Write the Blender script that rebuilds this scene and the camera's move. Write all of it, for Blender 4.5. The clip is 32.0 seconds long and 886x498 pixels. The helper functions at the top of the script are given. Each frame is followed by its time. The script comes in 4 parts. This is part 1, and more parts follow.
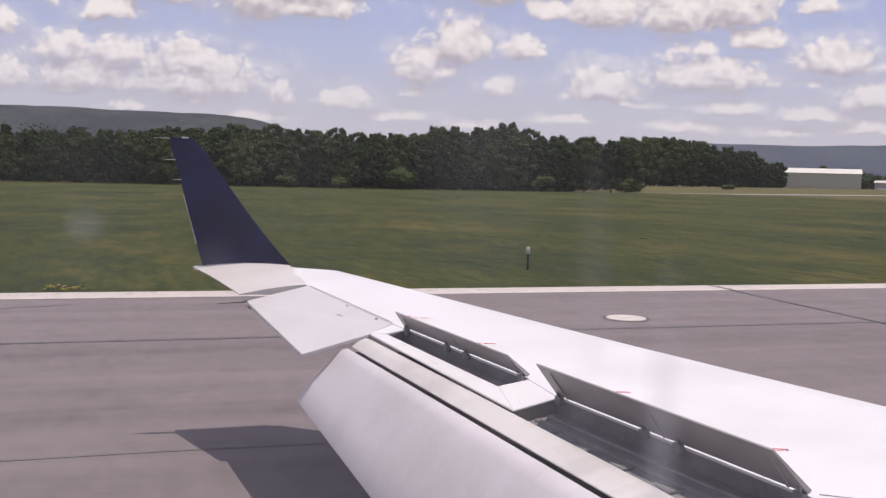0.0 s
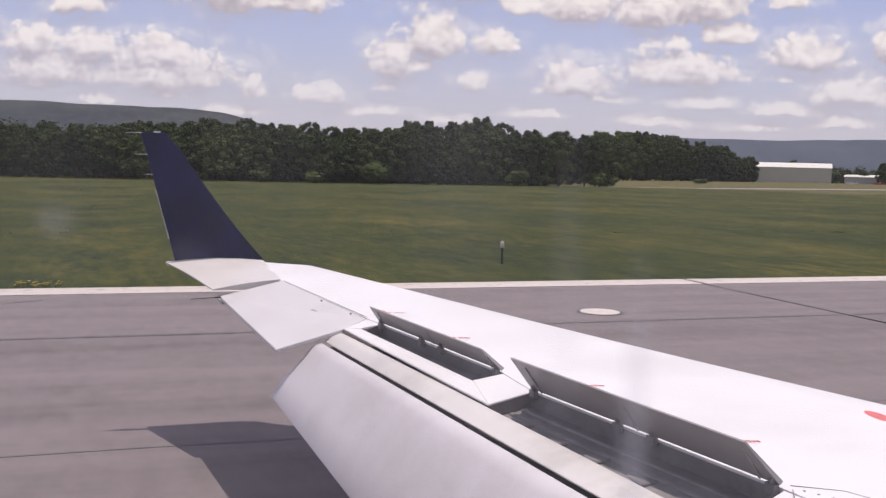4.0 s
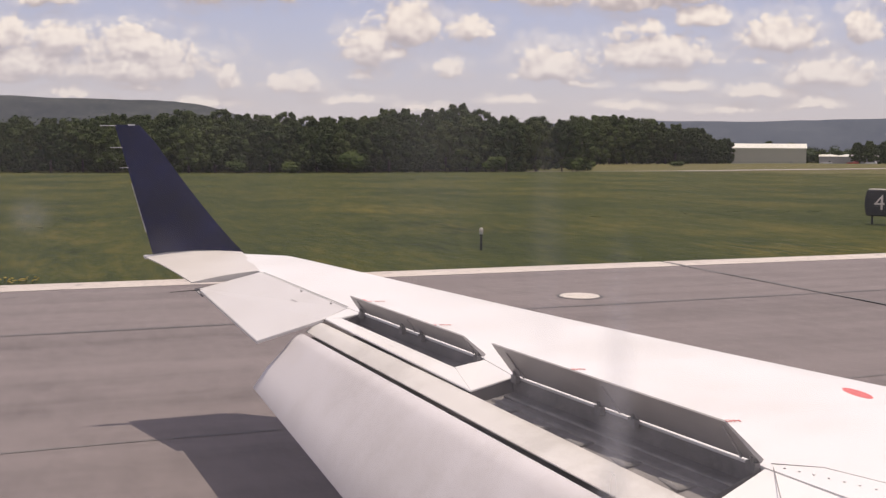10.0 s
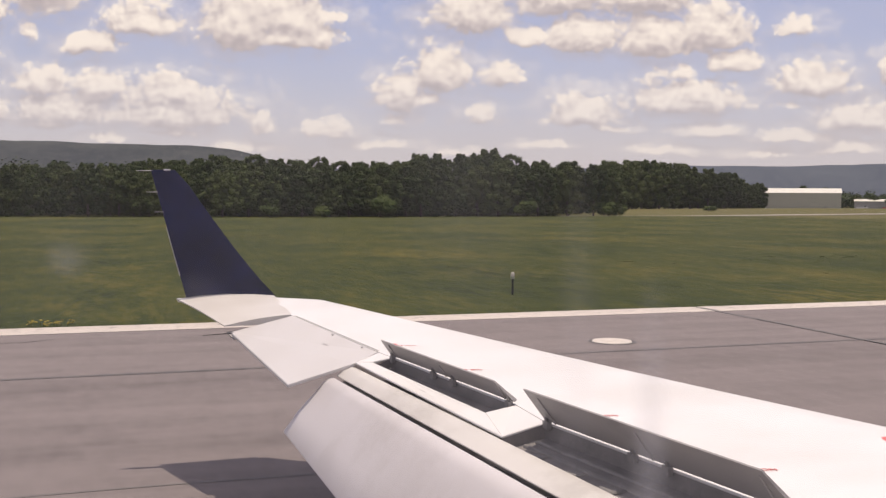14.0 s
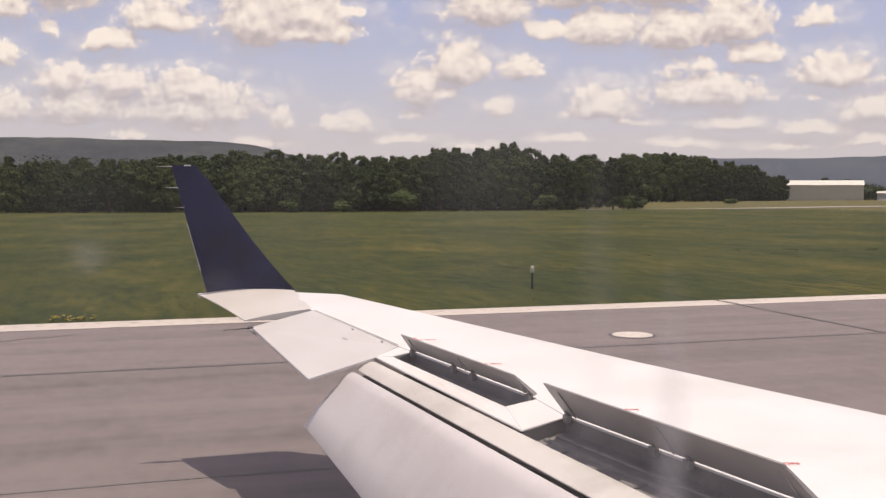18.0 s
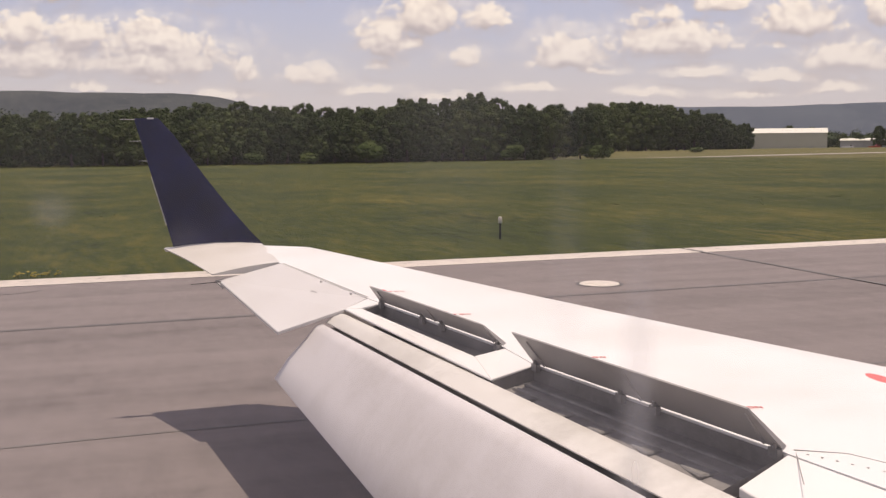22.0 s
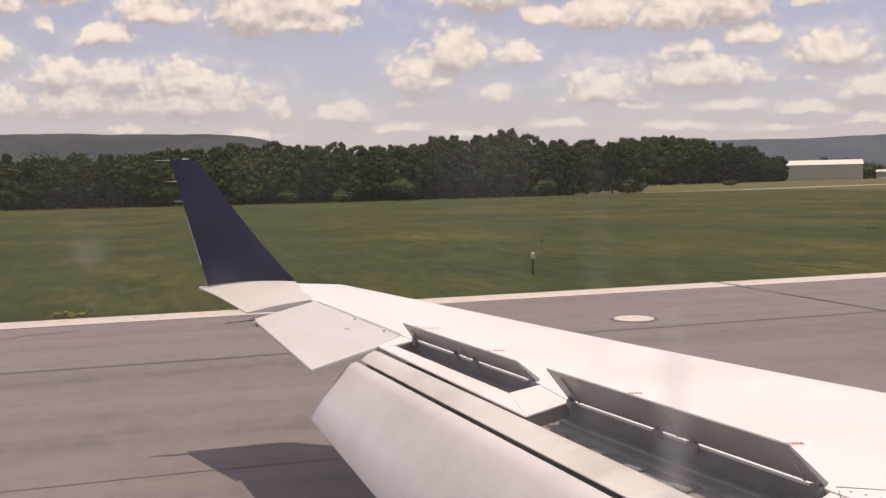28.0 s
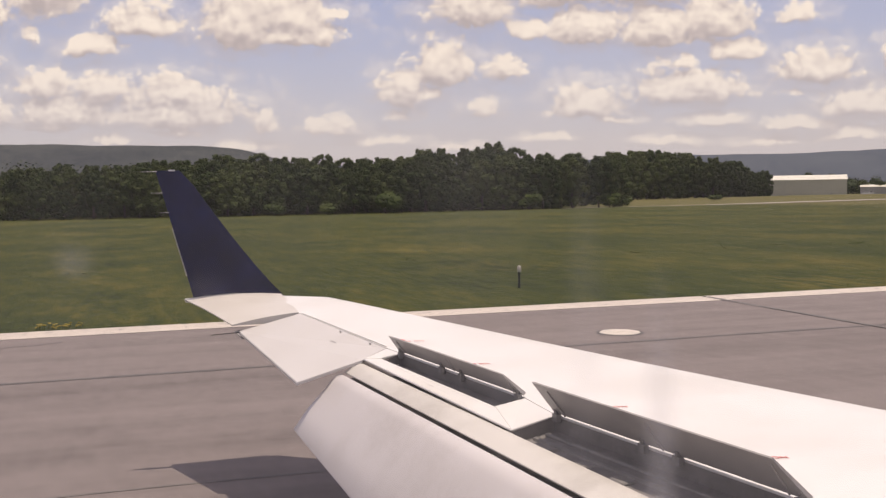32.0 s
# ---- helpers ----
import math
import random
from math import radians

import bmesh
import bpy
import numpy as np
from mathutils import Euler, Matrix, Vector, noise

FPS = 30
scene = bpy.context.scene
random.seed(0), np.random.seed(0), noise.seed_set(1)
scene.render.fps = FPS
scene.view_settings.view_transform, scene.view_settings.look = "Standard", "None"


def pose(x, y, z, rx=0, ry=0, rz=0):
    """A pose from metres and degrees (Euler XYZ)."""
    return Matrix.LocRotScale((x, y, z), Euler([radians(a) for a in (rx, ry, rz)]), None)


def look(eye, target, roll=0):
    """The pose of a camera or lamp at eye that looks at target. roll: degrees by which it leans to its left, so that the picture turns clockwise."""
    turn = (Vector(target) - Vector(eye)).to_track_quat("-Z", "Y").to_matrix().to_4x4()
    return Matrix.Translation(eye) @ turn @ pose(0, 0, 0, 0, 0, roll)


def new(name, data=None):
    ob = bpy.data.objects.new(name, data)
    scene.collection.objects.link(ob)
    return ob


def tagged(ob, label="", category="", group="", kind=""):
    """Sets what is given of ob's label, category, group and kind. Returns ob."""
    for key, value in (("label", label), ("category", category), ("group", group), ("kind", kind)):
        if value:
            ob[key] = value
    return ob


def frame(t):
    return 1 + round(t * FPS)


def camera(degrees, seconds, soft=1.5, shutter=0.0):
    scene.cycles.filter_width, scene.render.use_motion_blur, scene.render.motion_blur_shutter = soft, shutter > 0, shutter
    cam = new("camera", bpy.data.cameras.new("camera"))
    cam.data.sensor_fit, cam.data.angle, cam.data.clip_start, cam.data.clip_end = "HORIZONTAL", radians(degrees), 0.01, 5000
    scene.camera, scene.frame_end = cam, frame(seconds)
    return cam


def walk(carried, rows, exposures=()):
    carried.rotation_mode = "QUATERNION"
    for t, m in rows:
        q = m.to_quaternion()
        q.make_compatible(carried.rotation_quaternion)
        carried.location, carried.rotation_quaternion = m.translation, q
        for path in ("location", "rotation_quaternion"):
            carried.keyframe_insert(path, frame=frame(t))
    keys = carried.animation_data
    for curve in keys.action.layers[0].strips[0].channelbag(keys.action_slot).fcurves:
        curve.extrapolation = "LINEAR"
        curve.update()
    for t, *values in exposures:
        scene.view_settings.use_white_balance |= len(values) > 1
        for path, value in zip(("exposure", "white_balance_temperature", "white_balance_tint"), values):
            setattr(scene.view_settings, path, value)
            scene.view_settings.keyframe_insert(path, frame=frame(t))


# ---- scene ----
# The passenger's eye beside the cabin window: place stays, the hand turns (seconds, tilt, lean, heading)
EYE = (0.0, 0.0, 2.42)
PATH = [
    (0.0, 85.4, -1.5, -17.2),
    (0.5, 86.9, -0.72, -18.45),
    (1.0, 85.07, -0.56, -21.13),
    (1.5, 84.08, -0.59, -20.72),
    (2.0, 84.28, -0.82, -19.95),
    (2.5, 84.24, -1.11, -18.84),
    (3.0, 83.97, -1.23, -18.21),
    (3.5, 85.15, -1.2, -18.45),
    (5.5, 84.81, -1.9, -19.02),
    (6.0, 86.34, -1.74, -18.9),
    (6.5, 87.47, -1.44, -18.93),
    (7.0, 87.63, -0.99, -18.68),
    (7.5, 87.43, -1.09, -18.87),
    (8.0, 87.75, -1.39, -18.98),
    (8.5, 87.85, -1.72, -18.67),
    (9.0, 88.81, -0.71, -18.46),
    (9.5, 85.39, -0.56, -19.34),
    (10.0, 84.42, -0.36, -19.99),
    (10.5, 85.31, -0.57, -18.72),
    (11.0, 85.26, -0.29, -17.82),
    (11.5, 85.77, -0.57, -17.74),
    (12.0, 86.71, -0.51, -17.84),
    (12.5, 87.57, -0.48, -17.25),
    (13.0, 87.7, -0.15, -17.43),
    (13.5, 87.27, 0.15, -17.84),
    (14.0, 86.96, -0.39, -18.18),
    (14.5, 86.37, -0.18, -17.94),
    (16.5, 86.46, -0.16, -17.7),
    (17.0, 85.99, -0.04, -18.07),
    (17.5, 86.41, -0.16, -17.69),
    (18.0, 86.62, -0.08, -17.08),
    (18.5, 86.58, -0.12, -16.77),
    (19.0, 86.5, 0.0, -17.0),
    (19.5, 86.19, 0.28, -17.42),
    (20.0, 86.36, 0.33, -17.55),
    (20.5, 86.7, 0.17, -17.45),
    (21.0, 83.44, 0.31, -18.64),
    (21.5, 83.06, 0.2, -19.19),
    (22.0, 83.81, 0.41, -18.97),
    (22.5, 84.42, 0.39, -17.98),
    (23.0, 84.15, 0.49, -17.68),
    (23.5, 84.44, 0.54, -17.72),
    (24.0, 88.5, 0.94, -17.24),
    (24.5, 88.72, 1.53, -17.26),
    (25.0, 88.11, 0.95, -17.16),
    (25.5, 87.03, 1.24, -16.78),
    (27.5, 85.85, 0.97, -16.67),
    (28.0, 85.93, 1.17, -17.15),
    (28.5, 85.8, 0.93, -17.5),
    (29.0, 86.58, 0.94, -17.18),
    (29.5, 86.04, 0.83, -17.62),
    (30.0, 85.82, 1.14, -17.35),
    (30.5, 84.96, 0.81, -17.51),
    (31.0, 84.97, 0.52, -17.54),
    (31.5, 85.88, 1.08, -17.92),
    (32.0, 86.66, 0.86, -17.91),
]

cam = camera(48.0, 32.0, soft=1.3)
walk(cam, [(t, pose(*EYE, rx, ry, rz)) for t, rx, ry, rz in PATH],
     exposures=[(0.0, -0.08, 6750, 18), (8.4, 0.0, 6750, 18), (9.6, -0.04, 7450, 16), (16.0, 0.0, 7600, 15.5), (22.0, 0.0, 7850, 16), (27.0, -0.03, 7900, 16), (32.0, -0.06, 7900, 16)])

# ---- sky and sun ----
SUN_TO = Vector((0.12, 0.15, 1.0)).normalized()
SUN_EL = math.asin(SUN_TO.z)
SKY_HEADING = radians(-17.0)        # the clouds are drawn round this heading


class Nodes:
    """A short way to write node trees."""

    def __init__(self, tree):
        self.t = tree

    def link(self, a, b):
        self.t.links.new(a, b)

    def put(self, socket, v):
        if isinstance(v, bpy.types.NodeSocket):
            self.link(v, socket)
        else:
            socket.default_value = v

    def math(self, op, a, b=0.0, c=0.0, clamp=False):
        node = self.t.nodes.new("ShaderNodeMath")
        node.operation, node.use_clamp = op, clamp
        for i, v in enumerate((a, b, c)):
            self.put(node.inputs[i], v)
        return node.outputs[0]

    def vec(self, op, a, b=(0, 0, 0)):
        node = self.t.nodes.new("ShaderNodeVectorMath")
        node.operation = op
        self.put(node.inputs[0], a)
        self.put(node.inputs[1], b)
        return node.outputs["Value"] if op in ("LENGTH", "DOT_PRODUCT") else node.outputs[0]

    def combine(self, x, y, z):
        node = self.t.nodes.new("ShaderNodeCombineXYZ")
        for i, v in enumerate((x, y, z)):
            self.put(node.inputs[i], v)
        return node.outputs[0]

    def noise(self, vector, scale, detail=4.0, rough=0.55, colour=False, distortion=0.0):
        node = self.t.nodes.new("ShaderNodeTexNoise")
        if vector is not None:
            self.put(node.inputs["Vector"], vector)
        node.inputs["Scale"].default_value = scale
        node.inputs["Detail"].default_value = detail
        node.inputs["Roughness"].default_value = rough
        node.inputs["Distortion"].default_value = distortion
        return node.outputs["Color" if colour else "Fac"]

    def ramp(self, fac, stops):
        node = self.t.nodes.new("ShaderNodeValToRGB")
        el = node.color_ramp.elements
        while len(el) < len(stops):
            el.new(0.5)
        for e, (p, c) in zip(el, stops):
            e.position, e.color = p, (*c, 1) if len(c) == 3 else c
        self.put(node.inputs[0], fac)
        return node.outputs[0]

    def mix(self, fac, a, b, mode="MIX"):
        node = self.t.nodes.new("ShaderNodeMix")
        node.data_type, node.blend_type = "RGBA", mode
        self.put(node.inputs[0], fac)
        self.put(node.inputs[6], a if isinstance(a, bpy.types.NodeSocket) else (*a, 1))
        self.put(node.inputs[7], b if isinstance(b, bpy.types.NodeSocket) else (*b, 1))
        return node.outputs[2]

    def smooth(self, v, lo, hi):
        node = self.t.nodes.new("ShaderNodeMapRange")
        node.interpolation_type = "SMOOTHSTEP"
        self.put(node.inputs["Value"], v)
        node.inputs["From Min"].default_value, node.inputs["From Max"].default_value = lo, hi
        return node.outputs[0]


# fair-weather cumulus: middle, flat base, half width, height (hundredths of a unit at distance one)
CLOUDS = """
-37.2 19.4 3.2 4.8;-27.9 16.5 3.8 2.6;-18.1 15.9 4.2 4.3;-12.8 16.3 3.3 4.6;-8.8 17.5 2.3 1.5
-13.1 15.3 4.8 2.1;5.0 17.4 4.3 3.5;13.5 19.3 4.9 4.2;21.8 19.3 5.7 4.3;10.1 15.4 2.5 1.9;15.8 15.5 3.7 2.9
23.0 15.1 3.3 3.7;28.5 15.7 4.0 3.8;37.3 16.6 3.1 1.7;1.5 11.6 3.1 3.3;7.8 11.6 2.5 2.3;-2.4 9.2 2.4 3.5
-38.9 15.3 1.5 2.1;-33.2 14.4 3.3 2.1;-37.5 10.4 3.1 2.4;-32.3 10.2 3.2 2.3;-25.4 9.8 3.7 2.4
-35.6 7.8 5.1 2.3;-24.6 7.5 6.5 3.1;-16.3 6.5 2.1 2.3;-9.9 6.1 3.1 1.7;26.4 9.2 6.0 2.4
25.6 12.2 2.8 1.4;31.2 13.2 3.0 1.9;39.1 11.1 4.1 2.5;47.8 12.0 2.3 2.8;16.0 7.7 3.5 2.7;
5.8 7.8 2.4 1.8;-3.1 7.3 2.0 1.3;0.3 9.3 2.5 1.3;37.2 9.1 2.0 1.1;44.6 7.5 4.8 2.0;
18.7 6.7 2.8 0.8;29.5 6.5 3.4 1.1;-43.4 13.0 2.3 2.3;-43.6 17.6 3.0 2.8;-44.1 7.7 3.4 2.3;-24.9 6.1 2.8 0.9
-37.1 6.7 2.5 0.8;37.2 6.0 4.3 1.1;-8.3 5.7 2.0 0.8;52.7 15.2 3.1 2.8
55.7 8.4 3.4 2.8;53.4 6.2 3.4 1.7
-31 5.2 3 0.9;-18 4.6 3 0.8;-4 4.9 3.4 0.9;3 4.2 2.6 0.7;12 5.0 3.2 0.9;24 4.6 3.6 0.9;34 4.4 3.4 0.8;43 4.9 3.6 0.9
-6 24 5 3.0;30 25 7 3.4;-30 24 6 3;-20 22.5 4 2;40 23 5 3;6 24.5 5 3
"""


def cloud_group():
    """Density of the clouds at a place (across, up) of the sky in view."""
    g = bpy.data.node_groups.new("cloud_density", "ShaderNodeTree")
    g.interface.new_socket("Place", in_out="INPUT", socket_type="NodeSocketVector")
    g.interface.new_socket("Density", in_out="OUTPUT", socket_type="NodeSocketFloat")
    k = Nodes(g)
    inp, out = g.nodes.new("NodeGroupInput"), g.nodes.new("NodeGroupOutput")
    place = inp.outputs[0]
    warp = k.vec("SUBTRACT", k.noise(place, 22.0, 3.0, 0.5, colour=True), (0.5, 0.5, 0.5))
    curl = k.vec("SUBTRACT", k.noise(place, 75.0, 4.0, 0.55, colour=True), (0.5, 0.5, 0.5))
    p = k.vec("ADD", place, k.vec("ADD", k.vec("MULTIPLY", warp, (0.030, 0.012, 0.0)), k.vec("MULTIPLY", curl, (0.015, 0.010, 0.0))))
    total = None
    for item in CLOUDS.replace("\n", ";").split(";"):
        if not item.strip():
            continue
        x, y, w, h = (float(v) / 100 for v in item.split())
        q = k.vec("MULTIPLY", k.vec("SUBTRACT", p, (x, y + 0.10 * h, 0)), (1 / (w * 1.20), 1 / (h * 1.10), 0))
        body = min(1.0, 0.25 + w * 11 + h * 12)       # the small ones stay thin
        d = k.math("MULTIPLY_ADD", k.vec("LENGTH", k.vec("MAXIMUM", q, k.vec("MULTIPLY", q, (-1, -2.4, 0)))), -1.0, body)
        total = d if total is None else k.math("SMOOTH_MAX", total, d, 0.22)
    puffs = None
    for scale, weight in ((26.0, 0.30), (58.0, 0.42), (130.0, 0.26)):
        cell = g.nodes.new("ShaderNodeTexVoronoi")
        cell.feature, cell.voronoi_dimensions = "SMOOTH_F1", "2D"
        cell.inputs["Scale"].default_value, cell.inputs["Smoothness"].default_value = scale, 0.25
        k.link(k.vec("MULTIPLY", p, (1.0, 1.25, 0.0)), cell.inputs["Vector"])
        part_v = k.math("MULTIPLY", k.math("SUBTRACT", 0.44, cell.outputs["Distance"]), weight)
        puffs = part_v if puffs is None else k.math("ADD", puffs, part_v)
    fine = k.math("MULTIPLY", k.math("SUBTRACT", k.noise(p, 60.0, 6.0, 0.62), 0.5), 0.52)
    k.link(k.math("ADD", total, k.math("ADD", puffs, fine)), out.inputs[0])
    return g


def build_world():
    world = bpy.data.worlds.new("sky")
    scene.world = world
    world.use_nodes = True
    t = world.node_tree
    t.nodes.clear()
    k = Nodes(t)
    sky = t.nodes.new("ShaderNodeTexSky")
    sky.sky_type, sky.sun_disc = "NISHITA", False
    sky.sun_elevation = SUN_EL
    sky.sun_rotation = math.atan2(SUN_TO.x, SUN_TO.y)
    sky.air_density, sky.dust_density, sky.ozone_density = 1.0, 1.2, 2.0
    way = t.nodes.new("ShaderNodeTexCoord").outputs["Generated"]
    right = (math.cos(SKY_HEADING), math.sin(SKY_HEADING), 0)
    ahead = (-math.sin(SKY_HEADING), math.cos(SKY_HEADING), 0)
    depth = k.math("MAXIMUM", k.vec("DOT_PRODUCT", way, ahead), 0.05)
    u = k.math("DIVIDE", k.vec("DOT_PRODUCT", way, right), depth)
    sep = t.nodes.new("ShaderNodeSeparateXYZ")
    k.link(way, sep.inputs[0])
    up = sep.outputs[2]
    v = k.math("DIVIDE", up, depth)
    place = k.combine(u, v, 0.0)
    group = cloud_group()
    a, b = (t.nodes.new("ShaderNodeGroup") for _ in range(2))
    a.node_tree = b.node_tree = group
    k.link(place, a.inputs[0])
    k.link(k.vec("ADD", place, (0.002, 0.0120, 0)), b.inputs[0])
    ahead_mask = k.math("MULTIPLY", k.smooth(k.vec("DOT_PRODUCT", way, ahead), 0.35, 0.6), k.smooth(up, 0.50, 0.34))
    # the same kind of sky elsewhere
    dome = k.vec("DIVIDE", way, k.combine(k.math("MAXIMUM", k.math("ADD", up, 0.12), 0.05),
                                         k.math("MAXIMUM", k.math("ADD", up, 0.12), 0.05), 1.0))
    rest = k.math("SUBTRACT", k.noise(dome, 2.2, 6.0, 0.6), 0.50)
    dens = k.math("ADD", k.math("MULTIPLY", a.outputs[0], ahead_mask),
                  k.math("MULTIPLY", rest, k.math("SUBTRACT", 1.0, ahead_mask)))
    thin = k.math("SUBTRACT", 1.0, k.math("MULTIPLY", k.smooth(up, 0.14, 0.04), 0.45))
    cover = k.math("MULTIPLY", k.smooth(dens, -0.17, 0.34), thin)
    veil = k.noise(k.vec("MULTIPLY", place, (1.0, 2.6, 1.0)), 8.0, 6.0, 0.62)
    near = k.math("MULTIPLY", k.smooth(dens, -0.75, 0.0), k.smooth(veil, 0.34, 0.66))
    cover = k.math("MAXIMUM", cover, k.math("MULTIPLY", near, 0.50))
    lit = k.math("ADD", k.math("MULTIPLY", k.math("SUBTRACT", dens, b.outputs[0]), 0.84), 0.45, clamp=True)
    tone = k.ramp(lit, [(0.02, (0.52, 0.495, 0.55)), (0.30, (0.645, 0.615, 0.655)), (0.56, (0.83, 0.80, 0.81)), (0.86, (1.0, 0.975, 0.955))])
    scaled = k.mix(1.0, sky.outputs[0], SKY_GAIN, "MULTIPLY")
    haze = k.math("POWER", k.math("SUBTRACT", 1.0, k.math("MAXIMUM", up, 0.0)), 9.0, clamp=True)
    milk = k.math("ADD", k.math("MULTIPLY", haze, 0.80), k.math("MULTIPLY", k.noise(k.vec("MULTIPLY", place, (1.0, 3.0, 1.0)), 5.0, 6.0, 0.65), 0.42), clamp=True)
    base = k.mix(milk, scaled, (0.595, 0.598, 0.68))
    clouds = k.mix(1.0, tone, (CLOUD_GAIN, CLOUD_GAIN, CLOUD_GAIN), "MULTIPLY")
    final = k.mix(k.math("MULTIPLY", cover, 0.95), base, clouds)
    bg = t.nodes.new("ShaderNodeBackground")
    k.link(final, bg.inputs[0])
    bg.inputs[1].default_value = 1.0
    out = t.nodes.new("ShaderNodeOutputWorld")
    k.link(bg.outputs[0], out.inputs[0])


SKY_GAIN, CLOUD_GAIN = (0.100, 0.100, 0.132), 0.91
build_world()
sun = bpy.data.lights.new("sun", "SUN")
sun.energy, sun.angle, sun.color = 2.85, radians(0.6), (1.0, 0.955, 0.88)
sun_ob = new("sun", sun)
sun_ob.matrix_world = look(SUN_TO * 60, (0, 0, 0))

# ---- materials ----


def material(name, rough=0.6, metal=0.0, spec=0.5):
    m = bpy.data.materials.new(name)
    m.use_nodes = True
    k = Nodes(m.node_tree)
    b = m.node_tree.nodes["Principled BSDF"]
    b.inputs["Roughness"].default_value, b.inputs["Metallic"].default_value = rough, metal
    b.inputs["Specular IOR Level"].default_value = spec
    return m, k, b


def object_place(k):
    return k.t.nodes.new("ShaderNodeTexCoord").outputs["Object"]


def world_place(k):
    return k.t.nodes.new("ShaderNodeNewGeometry").outputs["Position"]


def bump(k, b, height, strength, distance):
    node = k.t.nodes.new("ShaderNodeBump")
    node.inputs["Strength"].default_value, node.inputs["Distance"].default_value = strength, distance
    k.link(height, node.inputs["Height"])
    k.link(node.outputs[0], b.inputs["Normal"])


def plain(name, colour, rough=0.6, metal=0.0, vary=0.12, scale=6.0, bumpy=0.0):
    """Paint or plastic with faint blotches and grain."""
    m, k, b = material(name, rough, metal)
    p = world_place(k)
    n = k.math("ADD", k.math("MULTIPLY", k.noise(p, scale, 4), 0.7), k.math("MULTIPLY", k.noise(p, scale * 9, 3), 0.3))
    dark = tuple(c * (1 - vary) for c in colour)
    light = tuple(min(1.0, c * (1 + vary)) for c in colour)
    k.link(k.ramp(n, [(0.3, dark), (0.7, light)]), b.inputs["Base Color"])
    k.link(k.math("ADD", k.math("MULTIPLY", n, 0.2), rough - 0.1), b.inputs["Roughness"])
    if bumpy:
        bump(k, b, n, bumpy, 0.01)
    return m


def wing_paint(name, colour, grime=0.5, rough=0.42, specks=0.0):
    """White polyurethane on aluminium: faint chordwise soot streaks and blotches."""
    m, k, b = material(name, rough)
    p = world_place(k)
    streak = k.noise(k.vec("MULTIPLY", p, (0.9, 4.0, 2.0)), 1.6, 5, 0.6)
    blotch = k.noise(p, 1.3, 4, 0.6)
    fine = k.noise(p, 38.0, 3, 0.6)
    d = k.math("ADD", k.math("MULTIPLY", streak, 0.25), k.math("ADD", k.math("MULTIPLY", blotch, 0.55), k.math("MULTIPLY", fine, 0.2)))
    dirty = tuple(c * (1 - 0.22 * grime) * f for c, f in zip(colour, (1.0, 0.985, 0.955)))
    c = k.ramp(d, [(0.36, dirty), (0.56, colour)])
    if specks:
        scuff = k.math("MULTIPLY", k.smooth(k.noise(k.vec("MULTIPLY", p, (2.4, 1.0, 2.4)), 9.0, 6, 0.7), 0.60, 0.74), k.smooth(k.noise(p, 1.1, 2), 0.46, 0.62))
        c = k.mix(k.math("MULTIPLY", scuff, specks), c, (0.34, 0.27, 0.22))
    k.link(c, b.inputs["Base Color"])
    k.link(k.math("ADD", k.math("MULTIPLY", d, 0.3), rough - 0.15), b.inputs["Roughness"])
    bump(k, b, k.noise(p, 3.0, 2), 0.05, 0.02)
    return m


WHITE = wing_paint("white_wing_paint", (0.80, 0.79, 0.785), 0.45)
FLAP_WHITE = wing_paint("flap_paint", (0.65, 0.62, 0.63), 0.8, 0.5, 0.35)
VANE_WHITE = wing_paint("vane_paint", (0.66, 0.635, 0.605), 1.3, 0.5, 0.55)
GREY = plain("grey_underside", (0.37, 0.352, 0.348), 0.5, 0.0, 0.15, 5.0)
BAY = plain("bay_primer", (0.215, 0.202, 0.20), 0.6, 0.0, 0.34, 4.0)
BAY_PART = plain("bay_fitting_metal", (0.235, 0.225, 0.22), 0.5, 0.1, 0.3, 9.0)
NAVY = plain("navy_paint", (0.0045, 0.007, 0.041), 0.40, 0.0, 0.6, 4.0)
NAVY.node_tree.nodes["Principled BSDF"].inputs["Specular IOR Level"].default_value = 0.25
METAL = plain("bare_metal", (0.55, 0.55, 0.56), 0.35, 0.9, 0.1, 20.0)
DARK = plain("dark_rubber", (0.03, 0.03, 0.03), 0.7, 0.0, 0.2, 12.0)
SEAL = plain("joint_line", (0.26, 0.245, 0.24), 0.7, 0.0, 0.3, 14.0)
RED = plain("red_stencil", (0.72, 0.16, 0.15), 0.5, 0.0, 0.15, 30.0)
FUSELAGE = wing_paint("fuselage_paint", (0.74, 0.74, 0.75), 0.4, 0.35)


